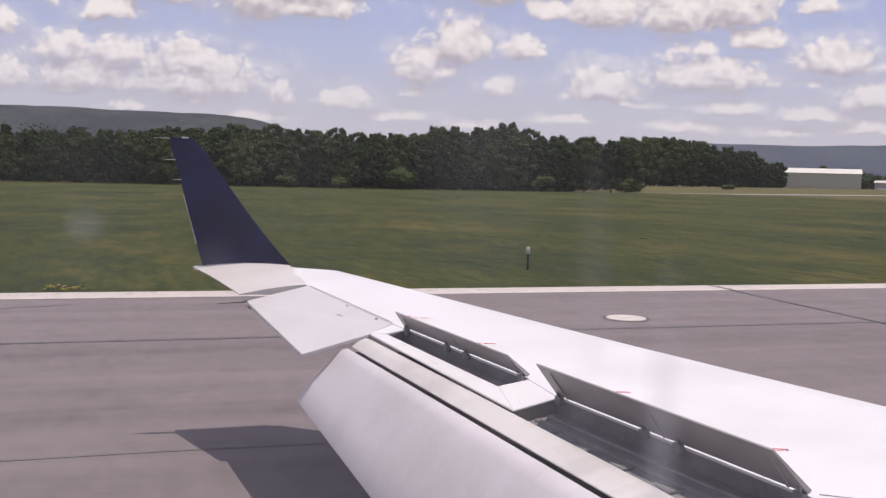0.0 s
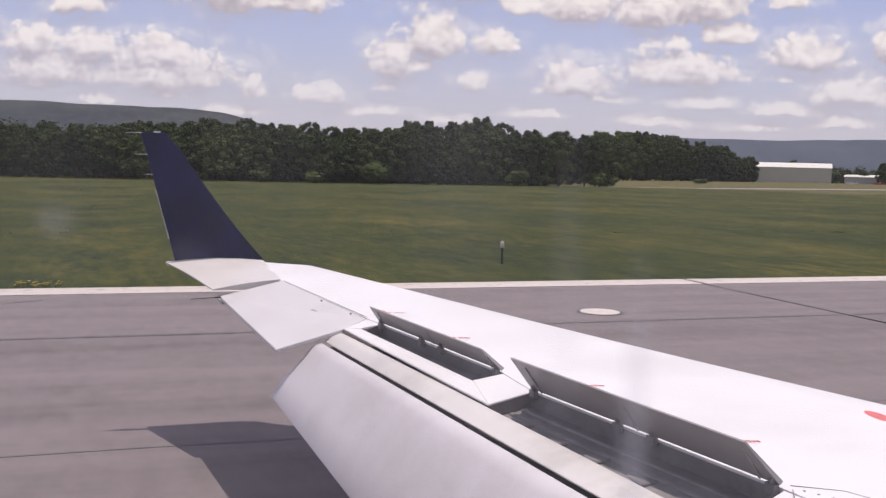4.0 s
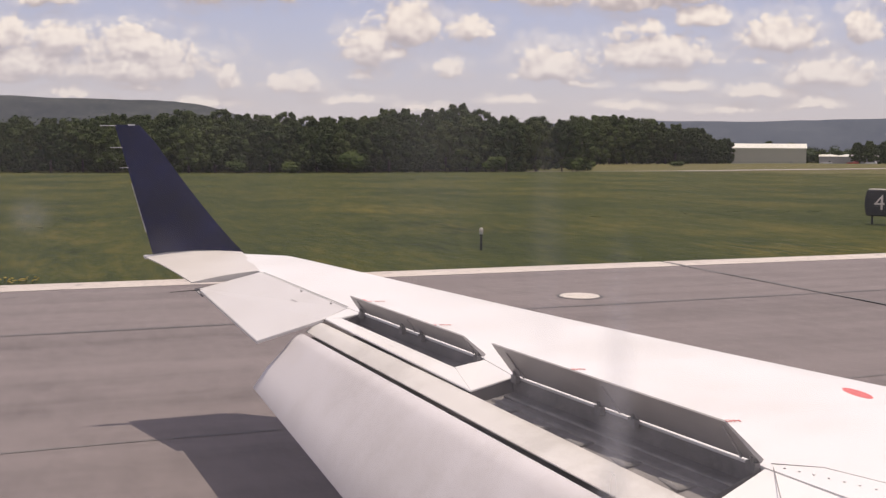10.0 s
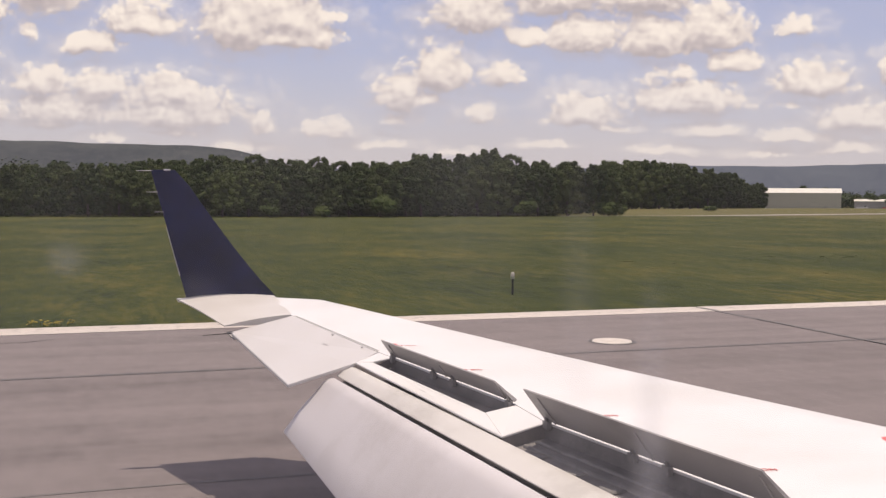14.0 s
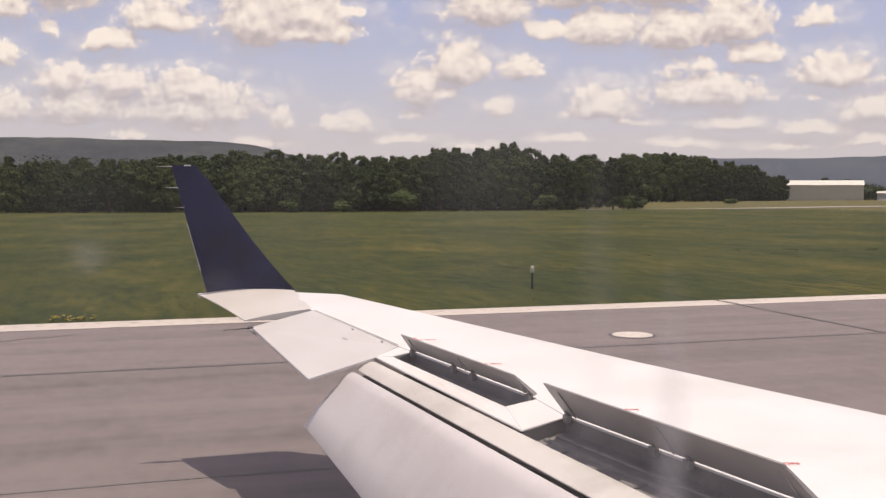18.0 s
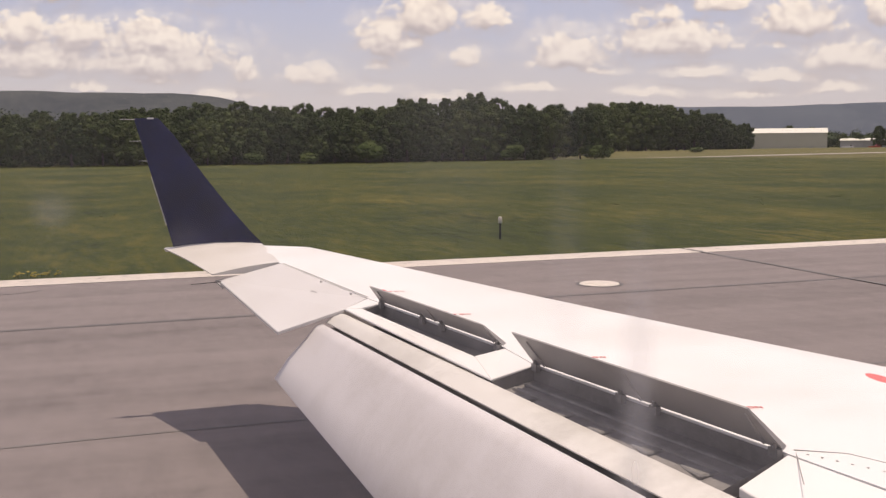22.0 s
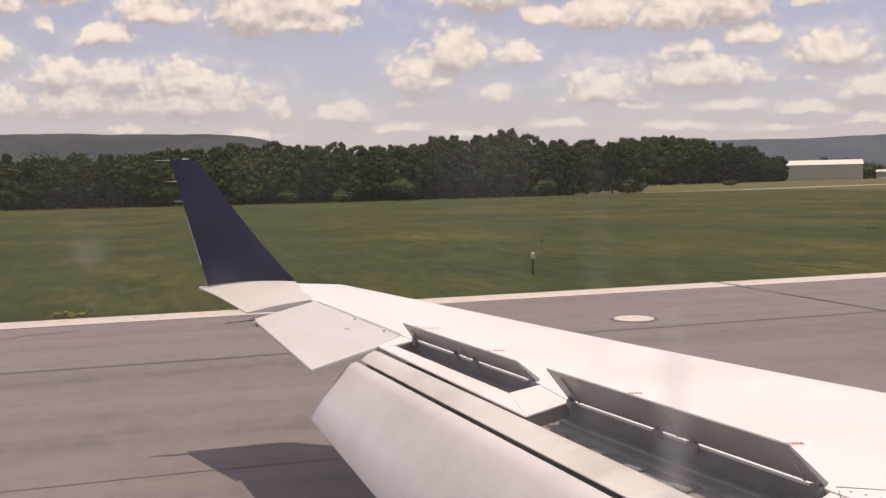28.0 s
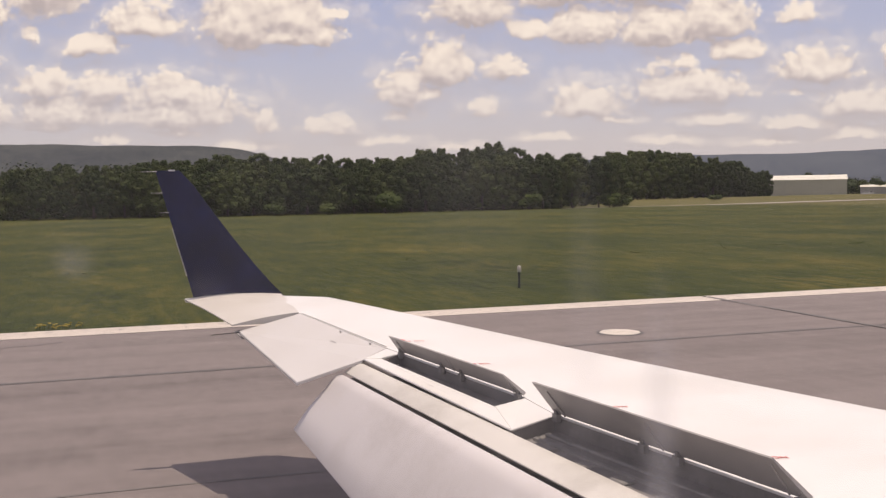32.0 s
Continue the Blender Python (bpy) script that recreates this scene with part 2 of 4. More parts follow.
def pavement(name, colour, line=False):
    """Weathered grooved pavement: rubber and drainage streaks along the runway, stains, grit."""
    m, k, b = material(name, 0.85, 0.0, 0.3)
    p = world_place(k)
    rand = k.t.nodes.new("ShaderNodeObjectInfo").outputs["Random"]
    streak = k.noise(k.vec("MULTIPLY", p, (0.05, 1.0, 1.0)), 1.5, 6, 0.65)
    wide = k.noise(k.vec("MULTIPLY", p, (0.02, 0.35, 1.0)), 1.2, 3, 0.5)
    stain = k.noise(p, 0.8, 5, 0.65)
    grit = k.noise(p, 55.0, 4, 0.7)
    n = k.math("ADD", k.math("ADD", k.math("MULTIPLY", streak, 0.34), k.math("MULTIPLY", wide, 0.30)),
               k.math("ADD", k.math("MULTIPLY", stain, 0.18), k.math("MULTIPLY", grit, 0.18)))
    coarse = k.noise(k.vec("MULTIPLY", p, (1.0, 0.38, 1.0)), 5.0, 5, 0.72)
    n = k.math("ADD", n, k.math("MULTIPLY", k.math("SUBTRACT", coarse, 0.5), 0.22))
    n = k.math("ADD", n, k.math("MULTIPLY", k.math("SUBTRACT", rand, 0.5), 0.05))
    dark = tuple(c * 0.66 for c in colour)
    light = tuple(min(1, c * 1.22) for c in colour)
    c = k.ramp(n, [(0.36, dark), (0.5, colour), (0.64, light)])
    # oil drips and old scuffs
    spot = k.math("MULTIPLY", k.smooth(k.noise(k.vec("MULTIPLY", p, (1.0, 0.6, 1.0)), 0.9, 4, 0.6), 0.66, 0.76), 0.5)
    c = k.mix(spot, c, tuple(v * 0.45 for v in colour))
    if line:
        worn = k.smooth(k.math("ADD", k.noise(p, 4.0, 6, 0.7), k.math("MULTIPLY", streak, 0.3)), 0.72, 0.82)
        c = k.mix(worn, c, (0.26, 0.24, 0.23))
    k.link(c, b.inputs["Base Color"])
    bump(k, b, k.math("ADD", grit, k.math("MULTIPLY", stain, 0.4)), 0.35, 0.01)
    return m


ASPHALT = pavement("runway_pavement", (0.198, 0.169, 0.165))
LINE = pavement("edge_line_paint", (0.53, 0.475, 0.43), True)
TAR = plain("tar_seal", (0.085, 0.078, 0.074), 0.6, 0.0, 0.4, 5.0)
TAR_OLD = plain("faded_tar_seal", (0.13, 0.12, 0.115), 0.7, 0.0, 0.3, 5.0)
DISC = plain("light_cover", (0.62, 0.56, 0.50), 0.6, 0.0, 0.15, 8.0)


def grass_material():
    m, k, b = material("mown_grass", 0.9, 0.0, 0.2)
    p = world_place(k)
    stripe = k.noise(k.vec("MULTIPLY", p, (0.03, 0.22, 1.0)), 1.0, 5, 0.6)
    patch = k.noise(k.vec("MULTIPLY", p, (0.8, 0.42, 1.0)), 0.13, 5, 0.62)
    blotch = k.noise(k.vec("MULTIPLY", p, (1.0, 0.30, 1.0)), 0.75, 5, 0.66)
    tuft = k.noise(k.vec("MULTIPLY", p, (1.0, 0.24, 1.0)), 3.2, 5, 0.7)
    fine = k.noise(p, 14.0, 3, 0.7)
    n = k.math("ADD", k.math("ADD", k.math("MULTIPLY", stripe, 0.10), k.math("MULTIPLY", patch, 0.30)),
               k.math("ADD", k.math("MULTIPLY", blotch, 0.24), k.math("ADD", k.math("MULTIPLY", tuft, 0.28), k.math("MULTIPLY", fine, 0.08))))
    c = k.ramp(n, [(0.40, (0.016, 0.027, 0.003)), (0.47, (0.033, 0.046, 0.0045)), (0.53, (0.057, 0.064, 0.0065)), (0.60, (0.104, 0.090, 0.015))])
    straw = k.math("MULTIPLY", k.smooth(k.noise(k.vec("MULTIPLY", p, (0.5, 0.35, 1.0)), 0.22, 4, 0.6), 0.52, 0.68), k.smooth(tuft, 0.40, 0.62))
    c = k.mix(k.math("MULTIPLY", straw, 0.75), c, (0.150, 0.120, 0.020))
    # ripe hay further out
    sep = k.t.nodes.new("ShaderNodeSeparateXYZ")
    k.link(p, sep.inputs[0])
    far = k.math("ADD", sep.outputs[1], k.math("MULTIPLY", k.math("SUBTRACT", patch, 0.5), 160.0))
    band = k.math("MULTIPLY", k.smooth(far, 130.0, 170.0), k.smooth(sep.outputs[0], 105.0, 150.0))
    c = k.mix(k.math("MULTIPLY", band, 0.6), c, (0.165, 0.140, 0.058))
    k.link(c, b.inputs["Base Color"])
    bump(k, b, k.math("ADD", tuft, k.math("MULTIPLY", fine, 0.6)), 0.9, 0.12)
    return m


GRASS = grass_material()


def leaf_material(name, dark, light, tip):
    m, k, b = material(name, 0.8, 0.0, 0.1)
    info = k.t.nodes.new("ShaderNodeObjectInfo").outputs["Random"]
    geo = k.t.nodes.new("ShaderNodeNewGeometry")
    isl = geo.outputs["Random Per Island"]
    n = k.math("ADD", k.math("MULTIPLY", isl, 0.35), k.math("MULTIPLY", info, 0.65))
    n = k.math("ADD", k.math("MULTIPLY", n, 0.75), k.math("MULTIPLY", k.noise(geo.outputs["Position"], 0.5, 3), 0.25))
    k.link(k.ramp(n, [(0.2, dark), (0.55, light), (0.9, tip)]), b.inputs["Base Color"])
    return m


LEAF = leaf_material("broad_leaves", (0.038, 0.056, 0.022), (0.064, 0.086, 0.032), (0.104, 0.128, 0.046))
LEAF_FAR = leaf_material("far_leaves", (0.034, 0.050, 0.024), (0.054, 0.072, 0.033), (0.078, 0.096, 0.042))
SHRUB = leaf_material("shrub_leaves", (0.038, 0.058, 0.016), (0.064, 0.088, 0.026), (0.10, 0.122, 0.036))
BARK = plain("bark", (0.085, 0.068, 0.055), 0.9, 0.0, 0.35, 3.0, 0.5)
BLADE = leaf_material("grass_blades", (0.07, 0.095, 0.015), (0.10, 0.12, 0.022), (0.18, 0.165, 0.05))


def hill_material(name, low, high, haze_glow):
    """Wooded ridge kilometres off, air haze painted in as a bluish glow."""
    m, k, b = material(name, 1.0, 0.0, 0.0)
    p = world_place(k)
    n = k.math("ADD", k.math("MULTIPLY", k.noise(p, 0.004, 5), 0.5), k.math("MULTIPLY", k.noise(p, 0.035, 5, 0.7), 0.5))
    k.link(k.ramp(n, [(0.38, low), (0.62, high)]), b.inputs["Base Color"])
    b.inputs["Emission Color"].default_value = (*haze_glow, 1)
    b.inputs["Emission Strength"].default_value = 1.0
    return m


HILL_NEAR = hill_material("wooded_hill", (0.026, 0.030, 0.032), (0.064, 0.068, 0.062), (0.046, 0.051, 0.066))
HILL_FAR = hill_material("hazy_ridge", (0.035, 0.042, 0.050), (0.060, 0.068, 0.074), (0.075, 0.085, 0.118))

# ---- mesh helpers ----


def mesh_of(name, bm, mat, smooth=False):
    bm.normal_update()
    me = bpy.data.meshes.new(name)
    bm.to_mesh(me)
    bm.free()
    for m in mat if isinstance(mat, (list, tuple)) else (mat,):
        me.materials.append(m)
    if smooth:
        for f in me.polygons:
            f.use_smooth = True
        me.set_sharp_from_angle(angle=radians(35))
    return me


def part(name, bm, mat, parent=None, label="", smooth=False):
    ob = new(name, mesh_of(name, bm, mat, smooth))
    if parent is not None:
        ob.parent = parent
        ob.matrix_parent_inverse = parent.matrix_world.inverted()
    if label:
        ob["label"] = label
    return ob


def thing(name, place=(0, 0, 0), label="", category="", group="", kind=""):
    ob = new(name)
    ob.location = place
    ob.empty_display_size = 0.3
    bpy.context.view_layer.update()
    return tagged(ob, label, category, group, kind)


def box(bm, lo, hi):
    x0, y0, z0 = lo
    x1, y1, z1 = hi
    v = [bm.verts.new(c) for c in ((x0, y0, z0), (x1, y0, z0), (x1, y1, z0), (x0, y1, z0), (x0, y0, z1), (x1, y0, z1), (x1, y1, z1), (x0, y1, z1))]
    for f in ((3, 2, 1, 0), (4, 5, 6, 7), (0, 1, 5, 4), (1, 2, 6, 5), (2, 3, 7, 6), (3, 0, 4, 7)):
        bm.faces.new([v[i] for i in f])
    return v


def bevel(bm, width, segments=2):
    bmesh.ops.bevel(bm, geom=bm.edges[:], offset=width, segments=segments, affect="EDGES", clamp_overlap=True)
    return bm


def rod(bm, a, b, r0, r1=None, sides=8):
    a, b = Vector(a), Vector(b)
    r1 = r0 if r1 is None else r1
    q = (b - a).to_track_quat("Z", "Y")
    rings = []
    for p, r in ((a, r0), (b, r1)):
        rings.append([bm.verts.new(p + q @ Vector((r * math.cos(6.28319 * i / sides), r * math.sin(6.28319 * i / sides), 0))) for i in range(sides)])
    for i in range(sides):
        j = (i + 1) % sides
        bm.faces.new((rings[0][i], rings[0][j], rings[1][j], rings[1][i]))
    bm.faces.new(rings[0][::-1])
    bm.faces.new(rings[1])


def loft(bm, rings, caps=True):
    """Closed sections, one after the other, joined by quads."""
    vs = [[bm.verts.new(p) for p in ring] for ring in rings]
    n = len(vs[0])
    for a, b in zip(vs, vs[1:]):
        for i in range(n):
            j = (i + 1) % n
            bm.faces.new((a[i], a[j], b[j], b[i]))
    if caps:
        bm.faces.new(vs[0][::-1])
        bm.faces.new(vs[-1])
    bmesh.ops.recalc_face_normals(bm, faces=bm.faces[:])
    return vs


def slab(bm, corners, down):
    """A plate from its upper corners and its thickness downwards."""
    top = [bm.verts.new(c) for c in corners]
    low = [bm.verts.new((c[0], c[1], c[2] - down)) for c in corners]
    bm.faces.new(top)
    bm.faces.new(low[::-1])
    n = len(top)
    for i in range(n):
        j = (i + 1) % n
        bm.faces.new((top[j], top[i], low[i], low[j]))
    bmesh.ops.recalc_face_normals(bm, faces=bm.faces[:])


# ---- ground ----


def ground_z(x, y):
    """Level round the runway, falling gently towards the woods, with low swells."""
    d = max(0.0, y - 34.0)
    z = -0.03 - 0.0118 * min(d, 300.0) - 0.004 * max(0.0, d - 300.0)
    far = max(0.0, -y - 40.0)
    z -= 0.006 * min(far, 400.0)
    swell = noise.noise((x * 0.012, y * 0.016, 3.1)) * min(1.0, d / 90.0) * 0.55
    rise = 2.2 * math.exp(-((x - 330.0) / 120.0) ** 2 - ((y - 330.0) / 110.0) ** 2)
    return z + swell + rise


def build_ground():
    bm = bmesh.new()
    xs = [-4600, -2400, -1200, -600, -320] + [-200 + 12 * i for i in range(56)] + [600, 900, 1500, 2600, 4600]
    ys = [-4600, -2000, -900, -400, -200, -100, -60, -36, -21.1, 0, 19.24, 22, 26, 31] + [38 + 9 * i for i in range(50)] + [520, 620, 800, 1100, 1600, 2600, 4600]
    grid = [[bm.verts.new((x, y, ground_z(x, y))) for x in xs] for y in ys]
    for r0, r1 in zip(grid, grid[1:]):
        for i in range(len(xs) - 1):
            bm.faces.new((r0[i], r0[i + 1], r1[i + 1], r1[i]))
    return tagged(part("ground", bm, GRASS, None, "", True), "mown green airfield grass with ripe straw-coloured patches", "grass", kind="structure")


ground = build_ground()

LANES = [-21.0, -16.7, -2.0, 13.92, 18.27]
CUTS = [-260, -160, -95, -52, -21.5, 12.2, 61.0, 104.0, 150.0, 260.0, 420.0]


def build_runway():
    bm = bmesh.new()
    box(bm, (-420, -21.1, -0.35), (560, 19.20, -0.02))
    runway = tagged(part("runway", bm, TAR), "weathered grey grooved runway pavement with sealed joints", "runway", kind="structure")
    cuts = [-420] + CUTS + [560]
    for x0, x1 in zip(cuts, cuts[1:]):
        for y0, y1 in zip(LANES, LANES[1:]):
            b = bmesh.new()
            g = 0.006
            box(b, (x0 + 0.07, y0 + g, -0.06), (x1 - 0.07, y1 - g, 0.0))
            part("pavement_slab", b, ASPHALT, runway)
    # the pale painted edge, broken a little at its outer side
    for x0, x1 in zip(cuts, cuts[1:]):
        b = bmesh.new()
        n = max(2, int((x1 - x0) / 1.5)) if -60 < x0 < 120 else 2
        up = []
        for i in range(n + 1):
            x = x0 + 0.05 + (x1 - x0 - 0.1) * i / n
            w = 19.18 + 0.05 * noise.noise((x * 0.9, 0, 0))
            up.append(((x, 18.31, 0.004), (x, w, 0.004)))
        for (a, c), (d, e) in zip(up, up[1:]):
            v = [b.verts.new(q) for q in (a, d, e, c)]
            b.faces.new(v)
            w = [b.verts.new((q[0], q[1], -0.06)) for q in (a, d, e, c)]
            b.faces.new((v[3], v[2], w[2], w[3]))
            b.faces.new((v[1], v[0], w[0], w[1]))
        part("edge_line", b, LINE, runway, "worn cream-white painted runway edge line")
    return runway


runway = build_runway()


def strip(bm, pts, width, z):
    """A ragged tar band along a line."""
    last = None
    for i, (x, y) in enumerate(pts):
        j = min(i + 1, len(pts) - 1)
        h = max(0, j - 1)
        d = Vector((pts[j][0] - pts[h][0], pts[j][1] - pts[h][1])).normalized()
        w = width * (0.7 + 0.6 * noise.noise((x * 1.7, y * 1.7, 5)) + 0.3)
        n = Vector((-d.y, d.x)) * w / 2
        now = (bm.verts.new((x + n.x, y + n.y, z)), bm.verts.new((x - n.x, y - n.y, z)))
        if last:
            bm.faces.new((last[0], last[1], now[1], now[0]))
        last = now


for y in (13.92, -16.7):
    bm = bmesh.new()
    strip(bm, [(-60 + 0.8 * i, y + 0.04 * noise.noise((i * 0.31, y, 0))) for i in range(240)], 0.085 if y > 12 else 0.05, 0.004)
    part("joint_seal", bm, TAR if y > 12 else TAR_OLD, runway, "dark tar-sealed joint along the runway")
bm = bmesh.new()
strip(bm, [(-40 + 0.5 * i, 8.46 + 0.09 * noise.noise((i * 0.17, 3, 0))) for i in range(160)], 0.035, 0.004)
part("crack", bm, TAR_OLD, runway, "fine dark crack along the runway")
for x in (-21.5, 12.2, 61.0):
    bm = bmesh.new()
    strip(bm, [(x + 0.08 * noise.noise((i * 0.23, x, 0)), -20 + 0.6 * i) for i in range(66)], 0.11, 0.008)
    part("joint_seal", bm, TAR_OLD, runway, "faded tar-sealed joint across the runway")

for i, (x0, y0, x1, y1) in enumerate(((-4.5, 16.2, -1.0, 17.6), (16.0, 12.6, 27.0, 12.1), (-9.0, 10.8, -5.5, 11.3), (2.0, 17.0, 3.4, 15.9), (19.5, 16.5, 21.0, 15.0))):
    bm = bmesh.new()
    strip(bm, [(x0 + (x1 - x0) * j / 24 + 0.12 * noise.noise((j * 0.5, i, 2)), y0 + (y1 - y0) * j / 24 + 0.16 * noise.noise((j * 0.4, i, 9))) for j in range(25)], 0.04, 0.006)
    part("crack", bm, TAR_OLD, runway, "short wandering crack in the pavement")

# ---- airplane ----
DIHEDRAL = math.tan(radians(3.0))


def sheet(x, y, drop=0.0):
    """A place on the upper side of the wing, or below it."""
    return Vector((x, y, 1.168 + DIHEDRAL * y - drop))


def edge_front(y):
    return np.interp(y, [-0.3, 4.15, 4.95, 6.13, 7.83, 9.05, 9.32], [6.04, 3.95, 3.56, 3.02, 2.31, 1.80, 1.42])


def edge_mid(y):
    """The line along which spoilers and aileron are hinged."""
    return np.interp(y, [-0.3, 3.25, 4.75, 5.12, 6.48, 6.67, 8.21, 9.32], [3.55, 2.57, 2.14, 2.12, 1.77, 1.72, 1.39, 1.02])


airplane = thing("airplane", (0, -1.45, 0), "white regional jet with navy winglet and raised spoilers on runway", "airplane")


def build_wing():
    bm = bmesh.new()
    rings = []
    ys = [-0.3, 0.8, 2.0, 3.25, 4.0, 4.75, 5.12, 5.8, 6.48, 6.67, 7.2, 7.8, 8.21, 8.7, 9.05, 9.22, 9.34]
    for y in ys:
        f, m = edge_front(y), edge_mid(y)
        t = np.interp(y, [-0.3, 9.34], [0.62, 0.07])
        c = f - m
        tip = 0.02 * max(0.0, (y - 8.9) / 0.44) ** 2
        prof = [(m, 0.0), (m + 0.30 * c, -0.006), (m + 0.62 * c, 0.0), (m + 0.85 * c, -0.004), (f - 0.01, 0.004), (f + 0.035, 0.02),
                (f + 0.05, 0.03 + 0.3 * t), (f - 0.02, 0.5 * t + 0.03), (f - 0.4 * c, t), (m, t)]
        rings.append([sheet(x, y, d + tip) for x, d in prof])
    loft(bm, rings)
    return part("wing", bm, WHITE, airplane, "white painted swept wing", True)


wing = build_wing()


def plate(name, corners, down, mat, parent, label="", smooth=False, rim=0.004):
    bm = bmesh.new()
    slab(bm, corners, down)
    bm.normal_update()
    # faces turned down take the second material, grey
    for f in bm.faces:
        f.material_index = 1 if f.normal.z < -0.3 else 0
    bevel(bm, rim, 1)
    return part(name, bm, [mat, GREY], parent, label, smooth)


# wing tip behind the box, its edge falling a little
# creamier, darker white paints in the shade of the down-curved tip
TIP_SHADED_WHITE = wing_paint("tip_shaded_paint", (0.665, 0.635, 0.605), 0.7, 0.45)
AILERON_WHITE = wing_paint("aileron_paint", (0.66, 0.64, 0.635), 0.6, 0.45)
bm = bmesh.new()
rings = []
for f in np.linspace(0, 1, 7):
    y = 8.262 + (9.335 - 8.262) * f
    front = sheet(1.386 + (1.40 - 1.386) * f, y, -0.004)
    back = Vector((0.836 + (0.515 - 0.836) * f, 8.30 + 1.02 * f, 1.523 + (1.650 - 1.523) * f + 0.012 * math.sin(math.pi * f)))
    top = [front.lerp(back, u) + Vector((0, 0, 0.012 * math.sin(math.pi * u))) for u in (0, 0.25, 0.5, 0.75, 1)]
    top = [p + Vector((0, 0, 0.022 * f ** 4 * math.sin(math.pi * u))) for p, u in zip(top, (0, 0.25, 0.5, 0.75, 1))]
    rings.append(top + [p - Vector((0, 0, 0.008 + 0.05 * u)) for p, u in zip(top[::-1], (0, 0.5, 1, 0.7, 0.0))])
loft(bm, rings)
part("tip_fairing", bm, TIP_SHADED_WHITE, wing, "white wing tip fairing with its shade put into a creamier colour", True)
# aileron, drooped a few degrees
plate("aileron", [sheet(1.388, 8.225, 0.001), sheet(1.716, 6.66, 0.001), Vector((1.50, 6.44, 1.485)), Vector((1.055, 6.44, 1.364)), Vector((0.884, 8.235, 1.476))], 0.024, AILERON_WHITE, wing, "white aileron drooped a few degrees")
bm = bmesh.new()
rod(bm, (0.90, 8.19, 1.474), (0.66, 8.27, 1.452), 0.0045, 0.0025, 5)
part("static_wick", bm, DARK, wing, "thin dark rod behind the aileron")
# unseen plate added below the aileron gap to stop a slit of sun
bm = bmesh.new()
slab(bm, [sheet(1.40, 8.18, 0.050), sheet(1.40, 8.32, 0.050), Vector((0.86, 8.34, 1.465)), Vector((0.90, 8.18, 1.425))], 0.01)
part("gap_sun_blocker", bm, GREY, wing)
for y in (7.35, 6.85):
    bm = bmesh.new()
    x = edge_mid(y) - 0.03
    box(bm, (x - 0.006, y - 0.014, sheet(0, y).z - 0.012), (x + 0.006, y + 0.014, sheet(0, y).z + 0.001))
    part("hinge_cover", bm, GREY, wing)

# shroud behind the small spoiler: front strip, rear strip and the ends
S1 = (Vector(sheet(1.77, 6.48)), Vector(sheet(2.12, 5.12)))
B1A, B1B = Vector((1.63, 6.45, 1.482)), Vector((1.93, 5.10, 1.408))
SH_O, SH_I = Vector((1.51, 6.45, 1.487)), Vector((1.89, 4.75, 1.358))
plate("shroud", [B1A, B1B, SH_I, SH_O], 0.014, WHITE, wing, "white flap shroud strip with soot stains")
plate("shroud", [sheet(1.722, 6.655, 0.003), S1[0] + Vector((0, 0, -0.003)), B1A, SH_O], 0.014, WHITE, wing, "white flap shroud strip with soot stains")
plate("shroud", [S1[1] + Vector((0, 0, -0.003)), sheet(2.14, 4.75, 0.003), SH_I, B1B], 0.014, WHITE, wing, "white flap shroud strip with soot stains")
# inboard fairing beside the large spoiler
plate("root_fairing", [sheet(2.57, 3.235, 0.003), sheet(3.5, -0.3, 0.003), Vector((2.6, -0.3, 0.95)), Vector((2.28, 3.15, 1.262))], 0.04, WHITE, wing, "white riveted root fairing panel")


def bay(name, a, b, c, d, depth):
    """A dark well: floor and walls below the four corners."""
    bm = bmesh.new()
    low = [Vector(p) - Vector((0.006 if p in (a, b) else 0, 0, depth)) for p in (a, b, c, d)]
    v = [bm.verts.new(p) for p in low]
    bm.faces.new(v)
    rim = (Vector((-0.006, 0, -0.010)), Vector((-0.006, 0, -0.010)), Vector((0, 0, -0.032)), Vector((0, 0, -0.032)))
    up = [bm.verts.new(Vector(p) + r) for p, r in zip((a, b, c, d), rim)]
    for i in range(4):
        j = (i + 1) % 4
        bm.faces.new((v[i], v[j], up[j], up[i]))
    return part(name, bm, BAY, wing, "dark spoiler bay with pipes and ribs")


bay("spoiler_bay", S1[0], S1[1], B1B, B1A, 0.075)
H2A, H2B = sheet(2.14, 4.75), sheet(2.57, 3.25)
V2A, V2B = Vector((1.88, 4.75, 1.34)), Vector((2.26, 3.17, 1.25))
bay("spoiler_bay", H2A, H2B, V2B - Vector((0.12, 0, 0.0)), V2A - Vector((0.12, 0, 0)), 0.085)
for f, r in ((0.25, 0.012), (0.5, 0.018), (0.78, 0.01)):
    bm = bmesh.new()
    a, b = H2A.lerp(V2A, f) - Vector((0, 0.03, 0.078)), H2B.lerp(V2B, f) + Vector((0, 0.05, -0.078))
    rod(bm, a, b, r)
    part("pipe", bm, BAY_PART, wing)
for f in (0.12, 0.3, 0.47, 0.66, 0.85):
    bm = bmesh.new()
    a, b = H2A.lerp(H2B, f), V2A.lerp(V2B, f)
    mid = (a + b) / 2
    box(bm, (mid.x - 0.09, mid.y - 0.05, mid.z - 0.10), (mid.x + 0.03, mid.y + 0.02 + 0.1 * f, mid.z - 0.072))
    bevel(bm, 0.008, 1)
    part("actuator_fitting", bm, BAY_PART, wing)


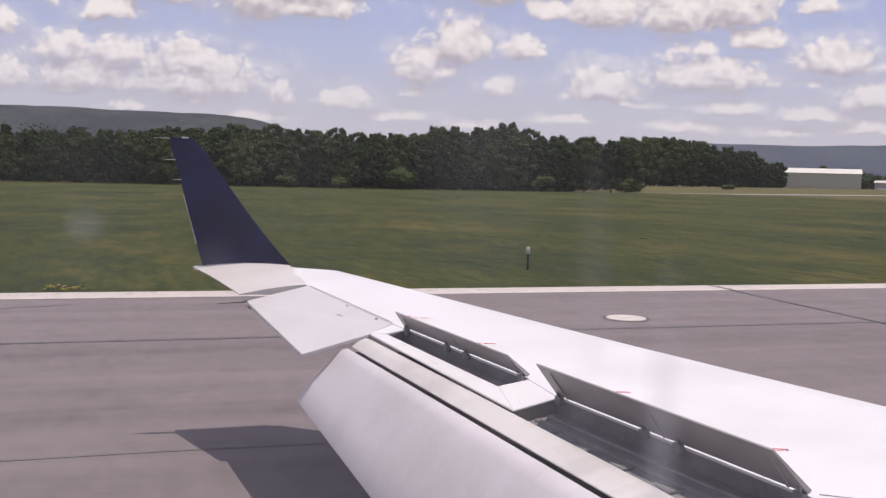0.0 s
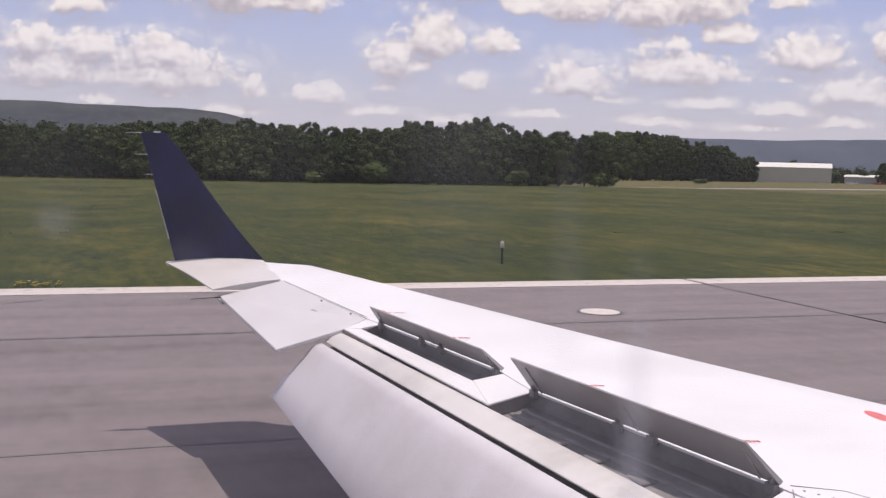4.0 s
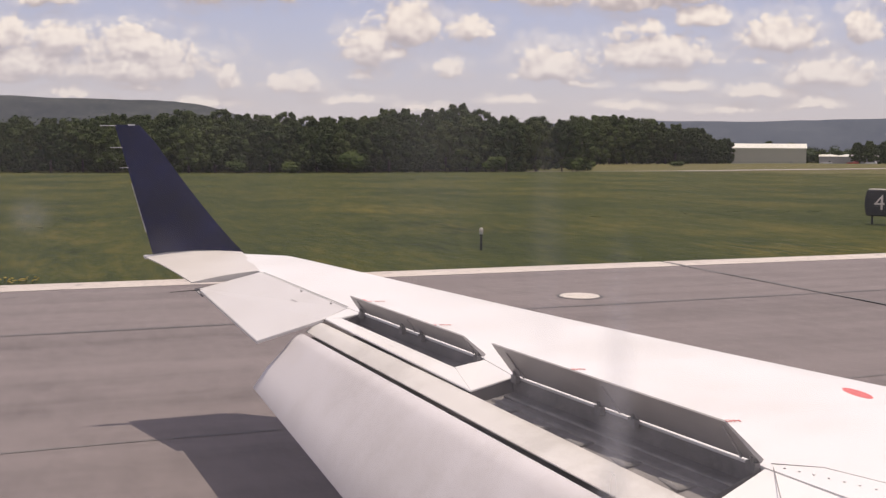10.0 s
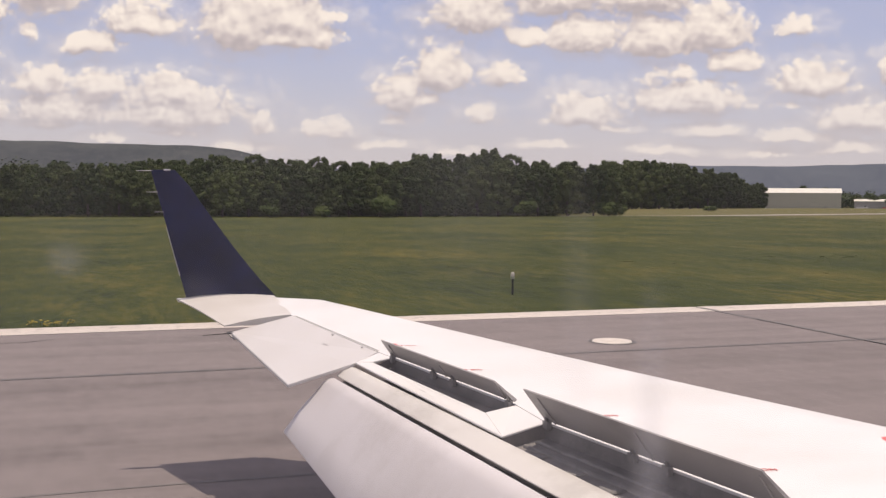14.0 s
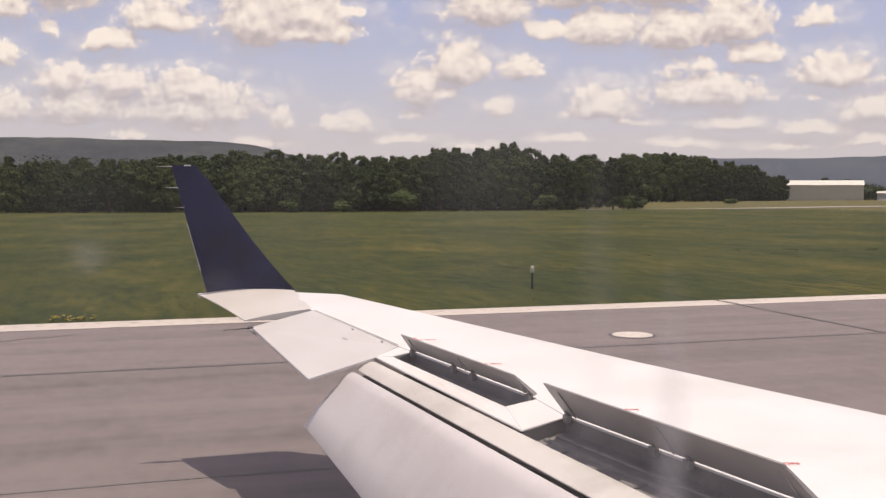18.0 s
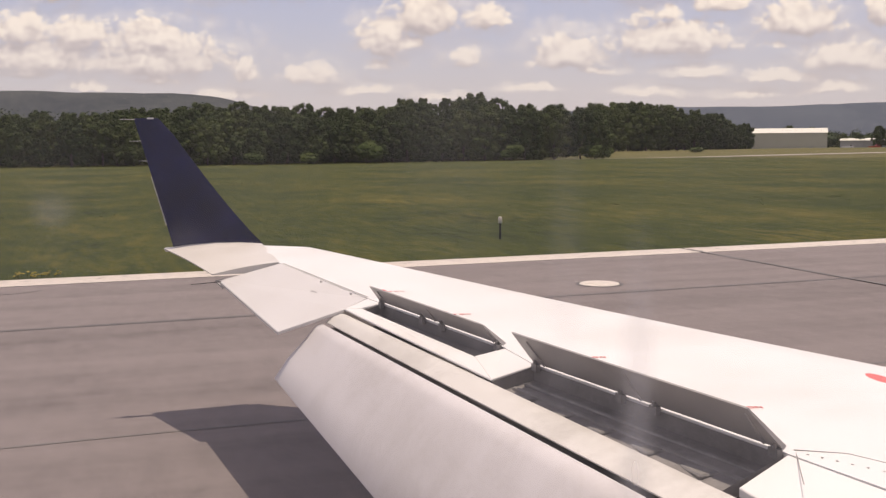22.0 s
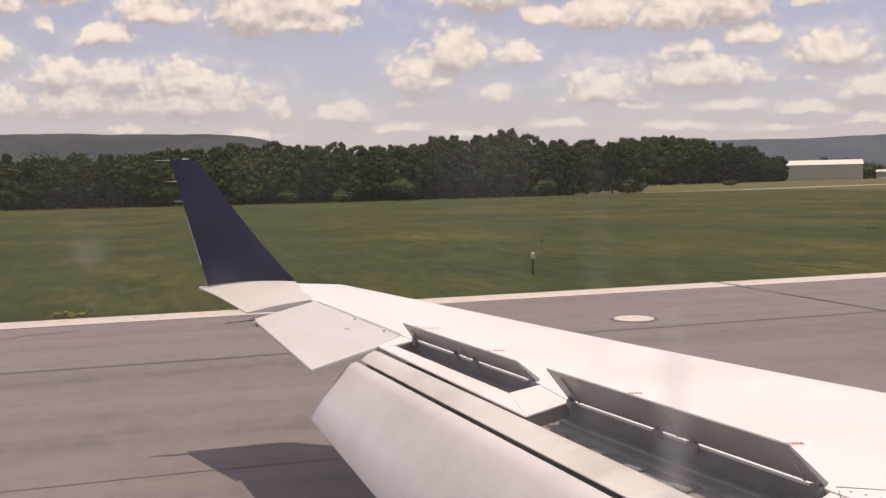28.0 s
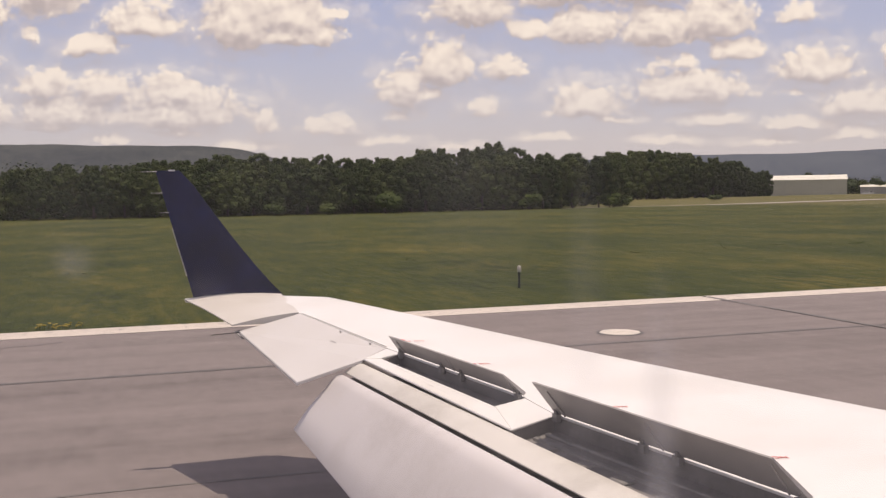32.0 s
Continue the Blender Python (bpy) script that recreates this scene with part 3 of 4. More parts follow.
def spoiler(a, b, chord, angle, cut_a, cut_b, feet):
    """A raised panel over its hinge line a-b, on small brackets, its lower side towards the tail."""
    a, b = Vector(a), Vector(b)
    along = (b - a).normalized()
    aft = Vector((-1, 0, 0))
    aft = (aft - along * aft.dot(along)).normalized()
    up = Vector((0, 0, 1))
    rise = (aft * math.cos(radians(angle)) + up * math.sin(radians(angle))).normalized()
    thick = (aft * -math.sin(radians(angle)) + up * math.cos(radians(angle))).normalized() * 0.022
    gap = rise * 0.014
    bm = bmesh.new()
    low = [a + gap, b + gap, b - along * cut_b + rise * chord, a + along * cut_a + rise * chord]
    v = [bm.verts.new(p) for p in low] + [bm.verts.new(p + thick * (1.0 if i < 2 else 0.35)) for i, p in enumerate(low)]
    for f in ((0, 1, 2, 3), (7, 6, 5, 4), (0, 4, 5, 1), (1, 5, 6, 2), (2, 6, 7, 3), (3, 7, 4, 0)):
        bm.faces.new([v[i] for i in f])
    bmesh.ops.recalc_face_normals(bm, faces=bm.faces[:])
    ob = part("spoiler", bm, [GREY], wing, "raised spoiler panel with a grey lower side")
    for f in feet:
        bm = bmesh.new()
        p = a.lerp(b, f)
        rod(bm, p - Vector((0.012, 0, 0.03)), p + rise * 0.045, 0.013, 0.010, 6)
        box(bm, (p.x - 0.03, p.y - 0.03, p.z - 0.03), (p.x - 0.004, p.y + 0.03, p.z + 0.01))
        part("hinge_bracket", bm, BAY_PART, ob)
    # stiffeners on the lower side
    for f in (0.06, 0.5, 0.94):
        bm = bmesh.new()
        p = a.lerp(b, f)
        n = -thick.normalized()
        rod(bm, p + gap * 1.3 + n * 0.004, p + rise * (chord * 0.85) + n * 0.003, 0.006, 0.004, 5)
        part("stiffener", bm, GREY, ob)
    return ob


spoiler(S1[0] + Vector((0, 0.0, 0.002)), S1[1] + Vector((0, 0, 0.002)), 0.145, 54, 0.0, 0.10, (0.03, 0.4, 0.56, 0.97))
spoiler(H2A + Vector((0, 0, 0.002)), H2B + Vector((0, 0, 0.002)), 0.245, 50, 0.0, 0.07, (0.02, 0.42, 0.56, 0.98))

# flap system
FL_O = [(1.508, 1.452), (1.480, 1.459), (1.430, 1.441), (1.384, 1.405)]
FL_I = [(2.198, 1.270), (2.170, 1.286), (2.085, 1.280), (1.984, 1.252)]


def ruled(name, outer, inner, yo, yi, thick, mat, label):
    """A lifting surface between an outboard and an inboard profile, with a rounded nose."""
    bm = bmesh.new()
    rings = []
    steps = 9
    for s in range(steps + 1):
        f = s / steps
        y = yo + (yi - yo) * f
        top = [(a[0] + (b[0] - a[0]) * f, a[1] + (b[1] - a[1]) * f) for a, b in zip(outer, inner)]
        n = len(top)
        low = [(x + 0.3 * thick * min(1, (n - 1 - i) / 1.0), z - thick * (1 - i / (n - 1)) ** 0.7 - 0.006) for i, (x, z) in enumerate(top)][::-1]
        rings.append([Vector((x, y, z)) for x, z in top + low])
    loft(bm, rings)
    return part(name, bm, mat, wing, label, True)


ruled("flap_vane", FL_O, FL_I, 6.45, 2.95, 0.05, VANE_WHITE, "soot-stained white flap vane")
ruled("flap", [(1.372, 1.378), (1.356, 1.395), (1.318, 1.387), (1.288, 1.360), (1.235, 1.297), (1.12, 1.178), (1.03, 1.054)],
      [(1.965, 1.222), (1.947, 1.244), (1.885, 1.235), (1.835, 1.195), (1.75, 1.09), (1.58, 0.86), (1.47, 0.55)], 6.45, 2.9, 0.10, FLAP_WHITE, "white flap lowered for landing")

# dark plate added under the flap slots, stands in for their shade
bm = bmesh.new()
slab(bm, [Vector((1.60, 6.42, 1.405)), Vector((2.02, 4.76, 1.285)), Vector((1.76, 4.76, 1.245)), Vector((1.345, 6.42, 1.352))], 0.01)
part("slot_shade_plate", bm, BAY, wing)
# unseen plate added below slots and bays, keeps sun out of the wing's shadow
bm = bmesh.new()
slab(bm, [Vector((1.80, 6.44, 1.37)), Vector((2.70, 2.9, 1.10)), Vector((1.88, 2.9, 1.06)), Vector((1.33, 6.44, 1.31))], 0.012)
part("slot_sun_blocker", bm, GREY, wing, "unseen grey plate added to block sun through the flap slots")

# winglet
bm = bmesh.new()
rings = []
for f in np.linspace(0, 1, 9):
    z = 1.645 + (2.825 - 1.645) * f
    y = 9.33 + 0.17 * f - 0.05 * math.sin(math.pi * f)
    x0 = 0.605 + (0.305 - 0.605) * f
    x1 = 1.385 + (0.55 - 1.385) * f + 0.04 * (1 - f) ** 6 - 0.02 * math.sin(math.pi * f)
    t = 0.05 * (1 - 0.6 * f)
    if f > 0.95:
        x1 -= 0.03
    c = x1 - x0
    rings.append([Vector((x0 + c * u, y + t * w, z)) for u, w in ((0, 0), (0.25, 0.35), (0.6, 0.5), (0.88, 0.38), (1, 0), (0.88, -0.38), (0.6, -0.5), (0.25, -0.35))])
loft(bm, rings)
winglet = part("winglet", bm, NAVY, wing, "dark navy blue painted winglet", True)
bm = bmesh.new()
slab(bm, [Vector((0.53, 9.28, 1.652)), Vector((1.36, 9.27, 1.652)), Vector((1.40, 9.38, 1.650)), Vector((0.53, 9.37, 1.652))], 0.03)
part("winglet_root_cap", bm, WHITE, wing)
# small metal sliver added for the bright highlight on the winglet top
bm = bmesh.new()
slab(bm, [Vector((0.42, 9.487, 2.832)), Vector((0.48, 9.487, 2.832)), Vector((0.475, 9.513, 2.832)), Vector((0.42, 9.513, 2.832))], 0.014)
part("tip_highlight", bm, METAL, winglet, "small metal sliver standing in for the highlight on the winglet top")
for z, ln in ((2.815, 0.13), (2.62, 0.10), (2.44, 0.07)):
    f = (z - 1.645) / 1.18
    bm = bmesh.new()
    x0 = 0.605 - 0.30 * f
    y = 9.33 + 0.17 * f - 0.05 * math.sin(math.pi * f)
    rod(bm, (x0 + 0.01, y, z), (x0 - ln, y, z), 0.0025, 0.0015, 5)
    part("static_wick", bm, METAL, winglet)
bm = bmesh.new()
rod(bm, (0.605 - 0.3 * 0.18 - 0.004, 9.33, 1.86), (0.605 - 0.3 * 0.56 - 0.004, 9.375, 2.30), 0.005, 0.003, 6)
part("trailing_edge_strip", bm, GREY, winglet, "bare metal edge strip")
for x in (1.22, 1.3):
    bm = bmesh.new()
    rod(bm, (x, 9.30, 1.65), (x, 9.30, 1.675), 0.012, 0.01, 6)
    part("fastener", bm, METAL, wing)

# stencils on the upper side
for i, (x, y) in enumerate(((1.885, 6.86), (2.08, 6.03), (2.415, 4.83), (2.69, 3.835))):
    bm = bmesh.new()
    z = 0.006
    s = 0.036
    slab(bm, [sheet(x - s, y + 0.00, -z), sheet(x + 0.024, y + s, -z), sheet(x + 0.024, y - s, -z)], 0.003)
    part("red_arrow", bm, RED, wing, "red stencilled arrow")
    cu = bpy.data.curves.new("stencil", "FONT")
    cu.body, cu.size, cu.align_x, cu.align_y = "NO STEP", 0.05, "CENTER", "CENTER"
    cu.extrude = 0.001
    tmp = new("stencil_source", cu)
    bpy.context.view_layer.update()
    me = bpy.data.meshes.new_from_object(tmp.evaluated_get(bpy.context.evaluated_depsgraph_get()))
    bpy.data.objects.remove(tmp)
    me.materials.clear()
    me.materials.append(RED)
    ob = new("stencil", me)
    ob.parent = wing
    ob.matrix_parent_inverse = wing.matrix_world.inverted()
    ob.matrix_world = Matrix.Translation(sheet(x + 0.055, y - 0.05, -0.006)) @ pose(0, 0, 0, 3, 0, 165)
    ob["label"] = "red stencilled warning lettering"
bm = bmesh.new()
ring = [sheet(3.72 + 0.045 * math.cos(a), 3.98 + 0.10 * math.sin(a), -0.004) for a in np.linspace(0, 6.2832, 20, endpoint=False)]
slab(bm, ring, 0.003)
part("fuel_cap_mark", bm, RED, wing, "red ring painted round a fuel cap")


def seam(pts, width=0.007):
    bm = bmesh.new()
    for (x0, y0), (x1, y1) in zip(pts, pts[1:]):
        d = Vector((x1 - x0, y1 - y0)).normalized()
        n = Vector((-d.y, d.x)) * width / 2
        q = [sheet(x0 + n.x, y0 + n.y, -0.004), sheet(x1 + n.x, y1 + n.y, -0.004), sheet(x1 - n.x, y1 - n.y, -0.004), sheet(x0 - n.x, y0 - n.y, -0.004)]
        slab(bm, q, 0.003)
    part("panel_seam", bm, SEAL, wing)


seam([(edge_mid(8.2) + 0.012, 8.2), (edge_mid(6.68) + 0.012, 6.68)], 0.004)
seam([(2.62, 3.26), (2.80, 3.16), (2.95, 2.9), (3.1, 2.3)], 0.0035)
seam([(2.60, 3.22), (2.42, 2.95)], 0.0035)
# rivets of the root panel
for i in range(14):
    bm = bmesh.new()
    f = i / 13
    c = sheet(2.64 + 0.42 * f, 3.20 - 0.6 * f - 0.06 * f * f, -0.003)
    ring = [c + Vector((0.006 * math.cos(a), 0.006 * math.sin(a), 0)) for a in np.linspace(0, 6.2832, 6, endpoint=False)]
    slab(bm, ring, 0.003)
    part("rivet", bm, SEAL, wing)

# fuselage and wheels
bm = bmesh.new()
rings = []
for x, r, dz in ((-14.5, 0.25, 0.7), (-12.5, 0.62, 0.5), (-9.5, 1.08, 0.2), (-6.5, 1.32, 0.0), (0, 1.33, 0.0), (8, 1.33, 0.0), (11, 1.2, -0.05), (12.6, 0.75, -0.25), (13.3, 0.2, -0.4)):
    rings.append([Vector((x, -1.45 + r * math.cos(a), 2.12 + dz + r * math.sin(a))) for a in np.linspace(0, 6.2832, 32, endpoint=False)])
loft(bm, rings)
part("fuselage", bm, FUSELAGE, airplane, "white tubular fuselage", True)
for x, y, n in ((1.9, -0.2, 2), (1.9, -2.7, 2), (10.6, -1.45, 2)):
    bm = bmesh.new()
    rod(bm, (x, y, 0.56), (x, y, 1.3), 0.07, 0.09, 10)
    part("gear_leg", bm, METAL, airplane)
    for s in (-0.2, 0.2):
        bm = bmesh.new()
        rings = []
        for dy, r in ((-0.09, 0.2), (-0.09, 0.34), (-0.05, 0.38), (0.05, 0.38), (0.09, 0.34), (0.09, 0.2)):
            rings.append([Vector((x + r * math.cos(a), y + s + dy, 0.56 + r * math.sin(a))) for a in np.linspace(0, 6.2832, 24, endpoint=False)])
        loft(bm, rings)
        part("wheel", bm, DARK, airplane, "black tyre", True)

airplane.location.z = -0.18     # the wheels take the weight
bpy.context.view_layer.update()

# ---- hills ----


def ridge(name, label, dist, deep, profile, mat, seed):
    """A long wooded ridge: headings in degrees and heights along it."""
    bm = bmesh.new()
    heads = np.arange(-75, 96, 0.5)
    az = [p[0] for p in profile]
    hz = [p[1] for p in profile]
    rows = []
    for j in range(8):
        f = j / 7
        row = []
        for a in heads:
            r = dist + deep * f
            x, y = r * math.sin(radians(a)), r * math.cos(radians(a))
            h = float(np.interp(a, az, hz)) * (math.sin(f * math.pi / 2) ** 0.8)
            n = noise.fractal((x * 0.0016, y * 0.0016, seed), 0.9, 2.1, 4) * 13 * f
            if j == 7:
                n += 1.6 * noise.noise((a * 2.3, seed, 1.0))
            row.append(bm.verts.new((x, y, -20 + h + n * min(1.0, h / 60))))
        rows.append(row)
    for r0, r1 in zip(rows, rows[1:]):
        for i in range(len(heads) - 1):
            bm.faces.new((r0[i], r0[i + 1], r1[i + 1], r1[i]))
    return tagged(part(name, bm, mat, None, "", True), label, "hill", kind="structure")


ridge("backdrop_hill", "long flat-topped wooded hill with summer haze put into its colour", 3300, 700,
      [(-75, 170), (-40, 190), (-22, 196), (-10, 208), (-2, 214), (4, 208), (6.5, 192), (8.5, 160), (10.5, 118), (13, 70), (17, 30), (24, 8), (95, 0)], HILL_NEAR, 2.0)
ridge("backdrop_ridge", "distant wooded ridge with blue haze put into its colour", 4100, 560,
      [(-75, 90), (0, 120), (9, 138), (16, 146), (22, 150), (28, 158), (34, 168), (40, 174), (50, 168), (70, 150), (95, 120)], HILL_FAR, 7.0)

# ---- trees ----


def leaf_cloud(rng, clumps, per, size, flat=0.3):
    """Small leaf sprays round the clumps (centre and radii): vertices and faces."""
    vs, fs = [], []
    for (cx, cy, cz), (rx, ry, rz) in clumps:
        # a ragged core of leafage that closes the clump
        k0, n = len(vs), 7
        for i in range(1, 5):
            for j in range(n):
                th, ph = math.pi * i / 5, 2 * math.pi * (j + 0.5 * (i % 2)) / n
                q = 0.74 * rng.uniform(0.8, 1.12)
                vs.append(np.array([cx + rx * q * math.sin(th) * math.cos(ph), cy + ry * q * math.sin(th) * math.sin(ph), cz + rz * q * math.cos(th)]))
        for i in range(3):
            for j in range(n):
                fs.append((k0 + i * n + j, k0 + (i + 1) * n + j, k0 + (i + 1) * n + (j + 1) % n, k0 + i * n + (j + 1) % n))
        fs.append(tuple(k0 + j for j in range(n)))
        for _ in range(per):
            d = rng.normal(size=3)
            d /= np.linalg.norm(d)
            r = rng.uniform(0.66, 1.06) + 0.12 * rng.random() ** 4
            p = np.array([cx + d[0] * rx * r, cy + d[1] * ry * r, cz + d[2] * rz * r])
            n = d + rng.normal(size=3) * flat
            n /= np.linalg.norm(n)
            t = np.cross(n, rng.normal(size=3))
            t /= np.linalg.norm(t) + 1e-9
            b = np.cross(n, t)
            s = size * rng.uniform(0.6, 1.3)
            k = len(vs)
            bend = n * s * 0.25
            vs += [p - t * s, p - b * s * 0.6 - bend, p + t * s, p + b * s * 0.6 + bend]
            fs.append((k, k + 1, k + 2, k + 3))
    return vs, fs


def raw_mesh(name, vs, fs, mat):
    me = bpy.data.meshes.new(name)
    me.from_pydata([tuple(v) for v in vs], [], fs)
    me.materials.append(mat)
    me.update()
    return me


def tree_kind(seed, height, width, shape):
    """Trunk and limbs, and a crown of leaf sprays; shape: round, tall or low."""
    rng = np.random.default_rng(seed)
    clumps = []
    n = {"round": 74, "tall": 60, "low": 52}[shape]
    base = {"round": 0.08, "tall": 0.06, "low": 0.05}[shape]
    bough = [(rng.uniform(0, 6.283), rng.uniform(0.2, 0.95), rng.uniform(0.75, 1.15)) for _ in range(7)]
    for i in range(n):
        f = base + (1 - base) * (i + rng.uniform(0, 0.9)) / n
        a = rng.uniform(0, 6.283)
        if shape == "tall":
            wide = width * 0.5 * (1.04 - f) ** 0.62 * (1.0 + 0.18 * math.sin(f * 40))
        else:
            wide = width * 0.5 * max(0.05, 1 - abs((f - 0.42) / 0.60) ** 2.4) ** 0.5
            # the crown swells round its main boughs
            lump = max(m * math.exp(-((f - c) / 0.22) ** 2) * (0.5 + 0.5 * math.cos(a - t)) for t, c, m in bough)
            wide *= 0.78 + 0.34 * lump
        q = wide * rng.uniform(0.45, 0.95)
        r = width * rng.uniform(0.075, 0.15) * (0.8 if f > 0.85 else 1.0)
        clumps.append(((q * math.cos(a), q * math.sin(a), f * height * 0.95), (r, r, r * 0.85)))
    # small uneven sprays round the top
    for i in range(16):
        f = rng.uniform(0.70, 1.0)
        a, q = rng.uniform(0, 6.283), width * 0.44 * (1.10 - f) ** 0.5
        r = width * rng.uniform(0.035, 0.07)
        clumps.append(((q * math.cos(a), q * math.sin(a), f * height * 0.97), (r, r, r * 1.1)))
    clumps.append(((0, 0, height * 0.5), (width * 0.30, width * 0.30, height * 0.38)))
    vs, fs = leaf_cloud(rng, clumps, 62, 0.24, 0.75)
    crown = raw_mesh("crown", vs, fs, LEAF)
    bm = bmesh.new()
    rod(bm, (0, 0, -0.6), (0, 0, height * 0.3), 0.30, 0.22, 7)
    rod(bm, (0, 0, height * 0.3), (0.2, 0.1, height * 0.8), 0.22, 0.06, 6)
    for i in range(5):
        a = rng.uniform(0, 6.283)
        z = height * (0.25 + 0.1 * i)
        rod(bm, (0, 0, z), (width * 0.33 * math.cos(a), width * 0.33 * math.sin(a), z + height * 0.16), 0.10, 0.03, 5)
    trunk = mesh_of("trunk", bm, BARK)
    return trunk, crown


KINDS = [tree_kind(11, 14.0, 10.0, "round"), tree_kind(12, 14.8, 9.5, "round"), tree_kind(13, 13.4, 11.0, "round"), tree_kind(14, 14.3, 11.5, "round"),
         tree_kind(15, 14.8, 6.5, "tall"), tree_kind(16, 13.8, 6.0, "tall"), tree_kind(17, 9.0, 8.5, "low"), tree_kind(18, 7.5, 8.0, "low")]


def tree(x, y, kind, scale, turn, group, label):
    trunk, crown = KINDS[kind]
    t = new("tree")
    t.location = (x, y, ground_z(x, y))
    t.rotation_euler = (0, 0, turn)
    t.scale = (scale, scale, scale)
    tagged(t, label, "tree", group)
    for name, me in (("trunk", trunk), ("crown", crown)):
        o = new(name, me)
        o.parent = t
    return t


rng = np.random.default_rng(5)
EDGE = "dark green broadleaf tree at the edge of the woods"
POINTED = "slender pointed dark green tree among the woods"
for row in range(4):
    y0 = 232 + 9.5 * row
    x = -58.0 + 2 * row
    while x < 122 - 4 * row:
        kind = int(rng.choice([0, 1, 2, 3, 0, 3, 1, 2, 3, 1, 0, 4, 5])) if row else int(rng.choice([0, 1, 2, 3, 2, 6, 6]))
        sc = rng.uniform(0.90, 1.00) * (0.82 + 0.09 * row) * (1.0 + 0.06 * math.sin(x * 0.07 + 0.6)) * (0.90 + 0.20 * min(1.0, max(0.0, x - 10) / 60))
        tree(x, y0 + rng.uniform(-3, 3), kind, sc, rng.uniform(0, 6.28), "trees of the near woods", POINTED if kind in (4, 5) else EDGE)
        x += rng.uniform(4.2, 6.6)
# lower woods further off
for row in range(2):
    a = 20.0
    while a < 36.2:
        r = 500 + 26 * row + rng.uniform(-9, 9)
        kind = int(rng.choice([0, 1, 2, 3, 3, 2, 6]))
        grow = 0.80 + 0.85 * max(0.0, math.sin((a - 21) / 16 * math.pi)) ** 1.2
        tree(r * math.sin(radians(a)), r * math.cos(radians(a)), kind, grow * rng.uniform(0.85, 1.1), rng.uniform(0, 6.28), "trees of the far woods", EDGE)
        a += rng.uniform(0.40, 0.62)
a = 36.5
while a < 60:
    r = 690 + rng.uniform(-15, 15)
    tree(r * math.sin(radians(a)), r * math.cos(radians(a)), int(rng.choice([0, 2, 3, 6])), rng.uniform(0.85, 1.15), rng.uniform(0, 6.28), "trees of the far woods", EDGE)
    a += rng.uniform(0.5, 0.9)


def woods(name, label, place, count, size, seed, per=70):
    """Canopy behind the rows that can be told apart."""
    g = np.random.default_rng(seed)
    clumps = []
    for _ in range(count):
        x, y, h, w = place(g)
        clumps.append(((x, y, ground_z(x, y) + h * 0.55), (w, w, h * 0.5)))
    vs, fs = leaf_cloud(g, clumps, per, size)
    ob = new(name, raw_mesh(name, vs, fs, LEAF_FAR))
    return tagged(ob, label, "woods", kind="stuff")


def place_near(g):
    return g.uniform(-60, 112), g.uniform(262, 290), g.uniform(10, 13.5), g.uniform(2.8, 4.2)


def place_right(g):
    a = radians(g.uniform(18, 62))
    r = g.uniform(560, 640) if a < 0.62 else g.uniform(720, 860)
    return r * math.sin(a), r * math.cos(a), g.uniform(9, 14), g.uniform(4, 7)


def place_under(g):
    return g.uniform(-58, 120), g.uniform(236, 266), g.uniform(2.5, 5.5), g.uniform(1.8, 3.0)


woods("undergrowth", "dark green undergrowth beneath the trees", place_under, 220, 0.4, 8)
woods("woodland", "dense dark green woodland behind the first trees", place_near, 230, 0.36, 1, 200)
woods("woodland", "dark woods along the far side of the airfield", place_right, 330, 0.7, 3, 110)


def shrub(x, y, w, h, seed, label, mat=None):
    g = np.random.default_rng(seed)
    clumps = [((g.uniform(-w, w) * 0.3, g.uniform(-w, w) * 0.3, h * g.uniform(0.35, 0.62)), (w * 0.32, w * 0.32, h * 0.36)) for _ in range(7)]
    vs, fs = leaf_cloud(g, clumps, 70, 0.22)
    s = thing("shrub", (x, y, ground_z(x, y)), label, "shrub", "shrubs before the woods")
    bm = bmesh.new()
    for i in range(4):
        rod(bm, (0, 0, -0.2), (g.uniform(-1, 1) * w * 0.3, g.uniform(-1, 1) * w * 0.3, h * 0.6), 0.07, 0.02, 5)
    st = new("stems", mesh_of("stems", bm, BARK))
    lv = new("foliage", raw_mesh("foliage", vs, fs, mat or SHRUB))
    st.parent = lv.parent = s
    return s


for i, (x, y, w, h) in enumerate(((33, 226, 5, 3.0), (58, 222, 8.5, 6.0), (95, 225, 7, 4.4), (14, 226, 6, 3.6), (150, 300, 7, 3.5), (185, 345, 8, 3.2), (215, 330, 6, 2.6), (-20, 330, 7, 3.0), (45, 226, 5, 3.2), (118, 228, 6, 4.4), (-33, 227, 6, 4.6))):
    shrub(x, y, w, h, 40 + i, "rounded light green shrub in front of the woods")

# ---- hangar and yard beyond the field ----
CREAM = plain("cream_sheet_metal", (0.45, 0.445, 0.375), 0.5, 0.0, 0.10, 0.6)
ROOFING = plain("pale_roof_metal", (0.78, 0.75, 0.64), 0.4, 0.0, 0.08, 0.5)
DOOR = plain("grey_door_metal", (0.33, 0.33, 0.32), 0.5, 0.0, 0.1, 0.6)
WALLS = plain("grey_cladding", (0.36, 0.36, 0.36), 0.6, 0.0, 0.1, 0.4)
TRUCK_RED = plain("red_vehicle_paint", (0.36, 0.06, 0.04), 0.4, 0.0, 0.1, 2.0)
TRUCK_WHITE = plain("white_vehicle_paint", (0.65, 0.65, 0.66), 0.4, 0.0, 0.1, 2.0)
GLASS_DARK = plain("dark_glass", (0.02, 0.025, 0.03), 0.1, 0.0, 0.1, 2.0)


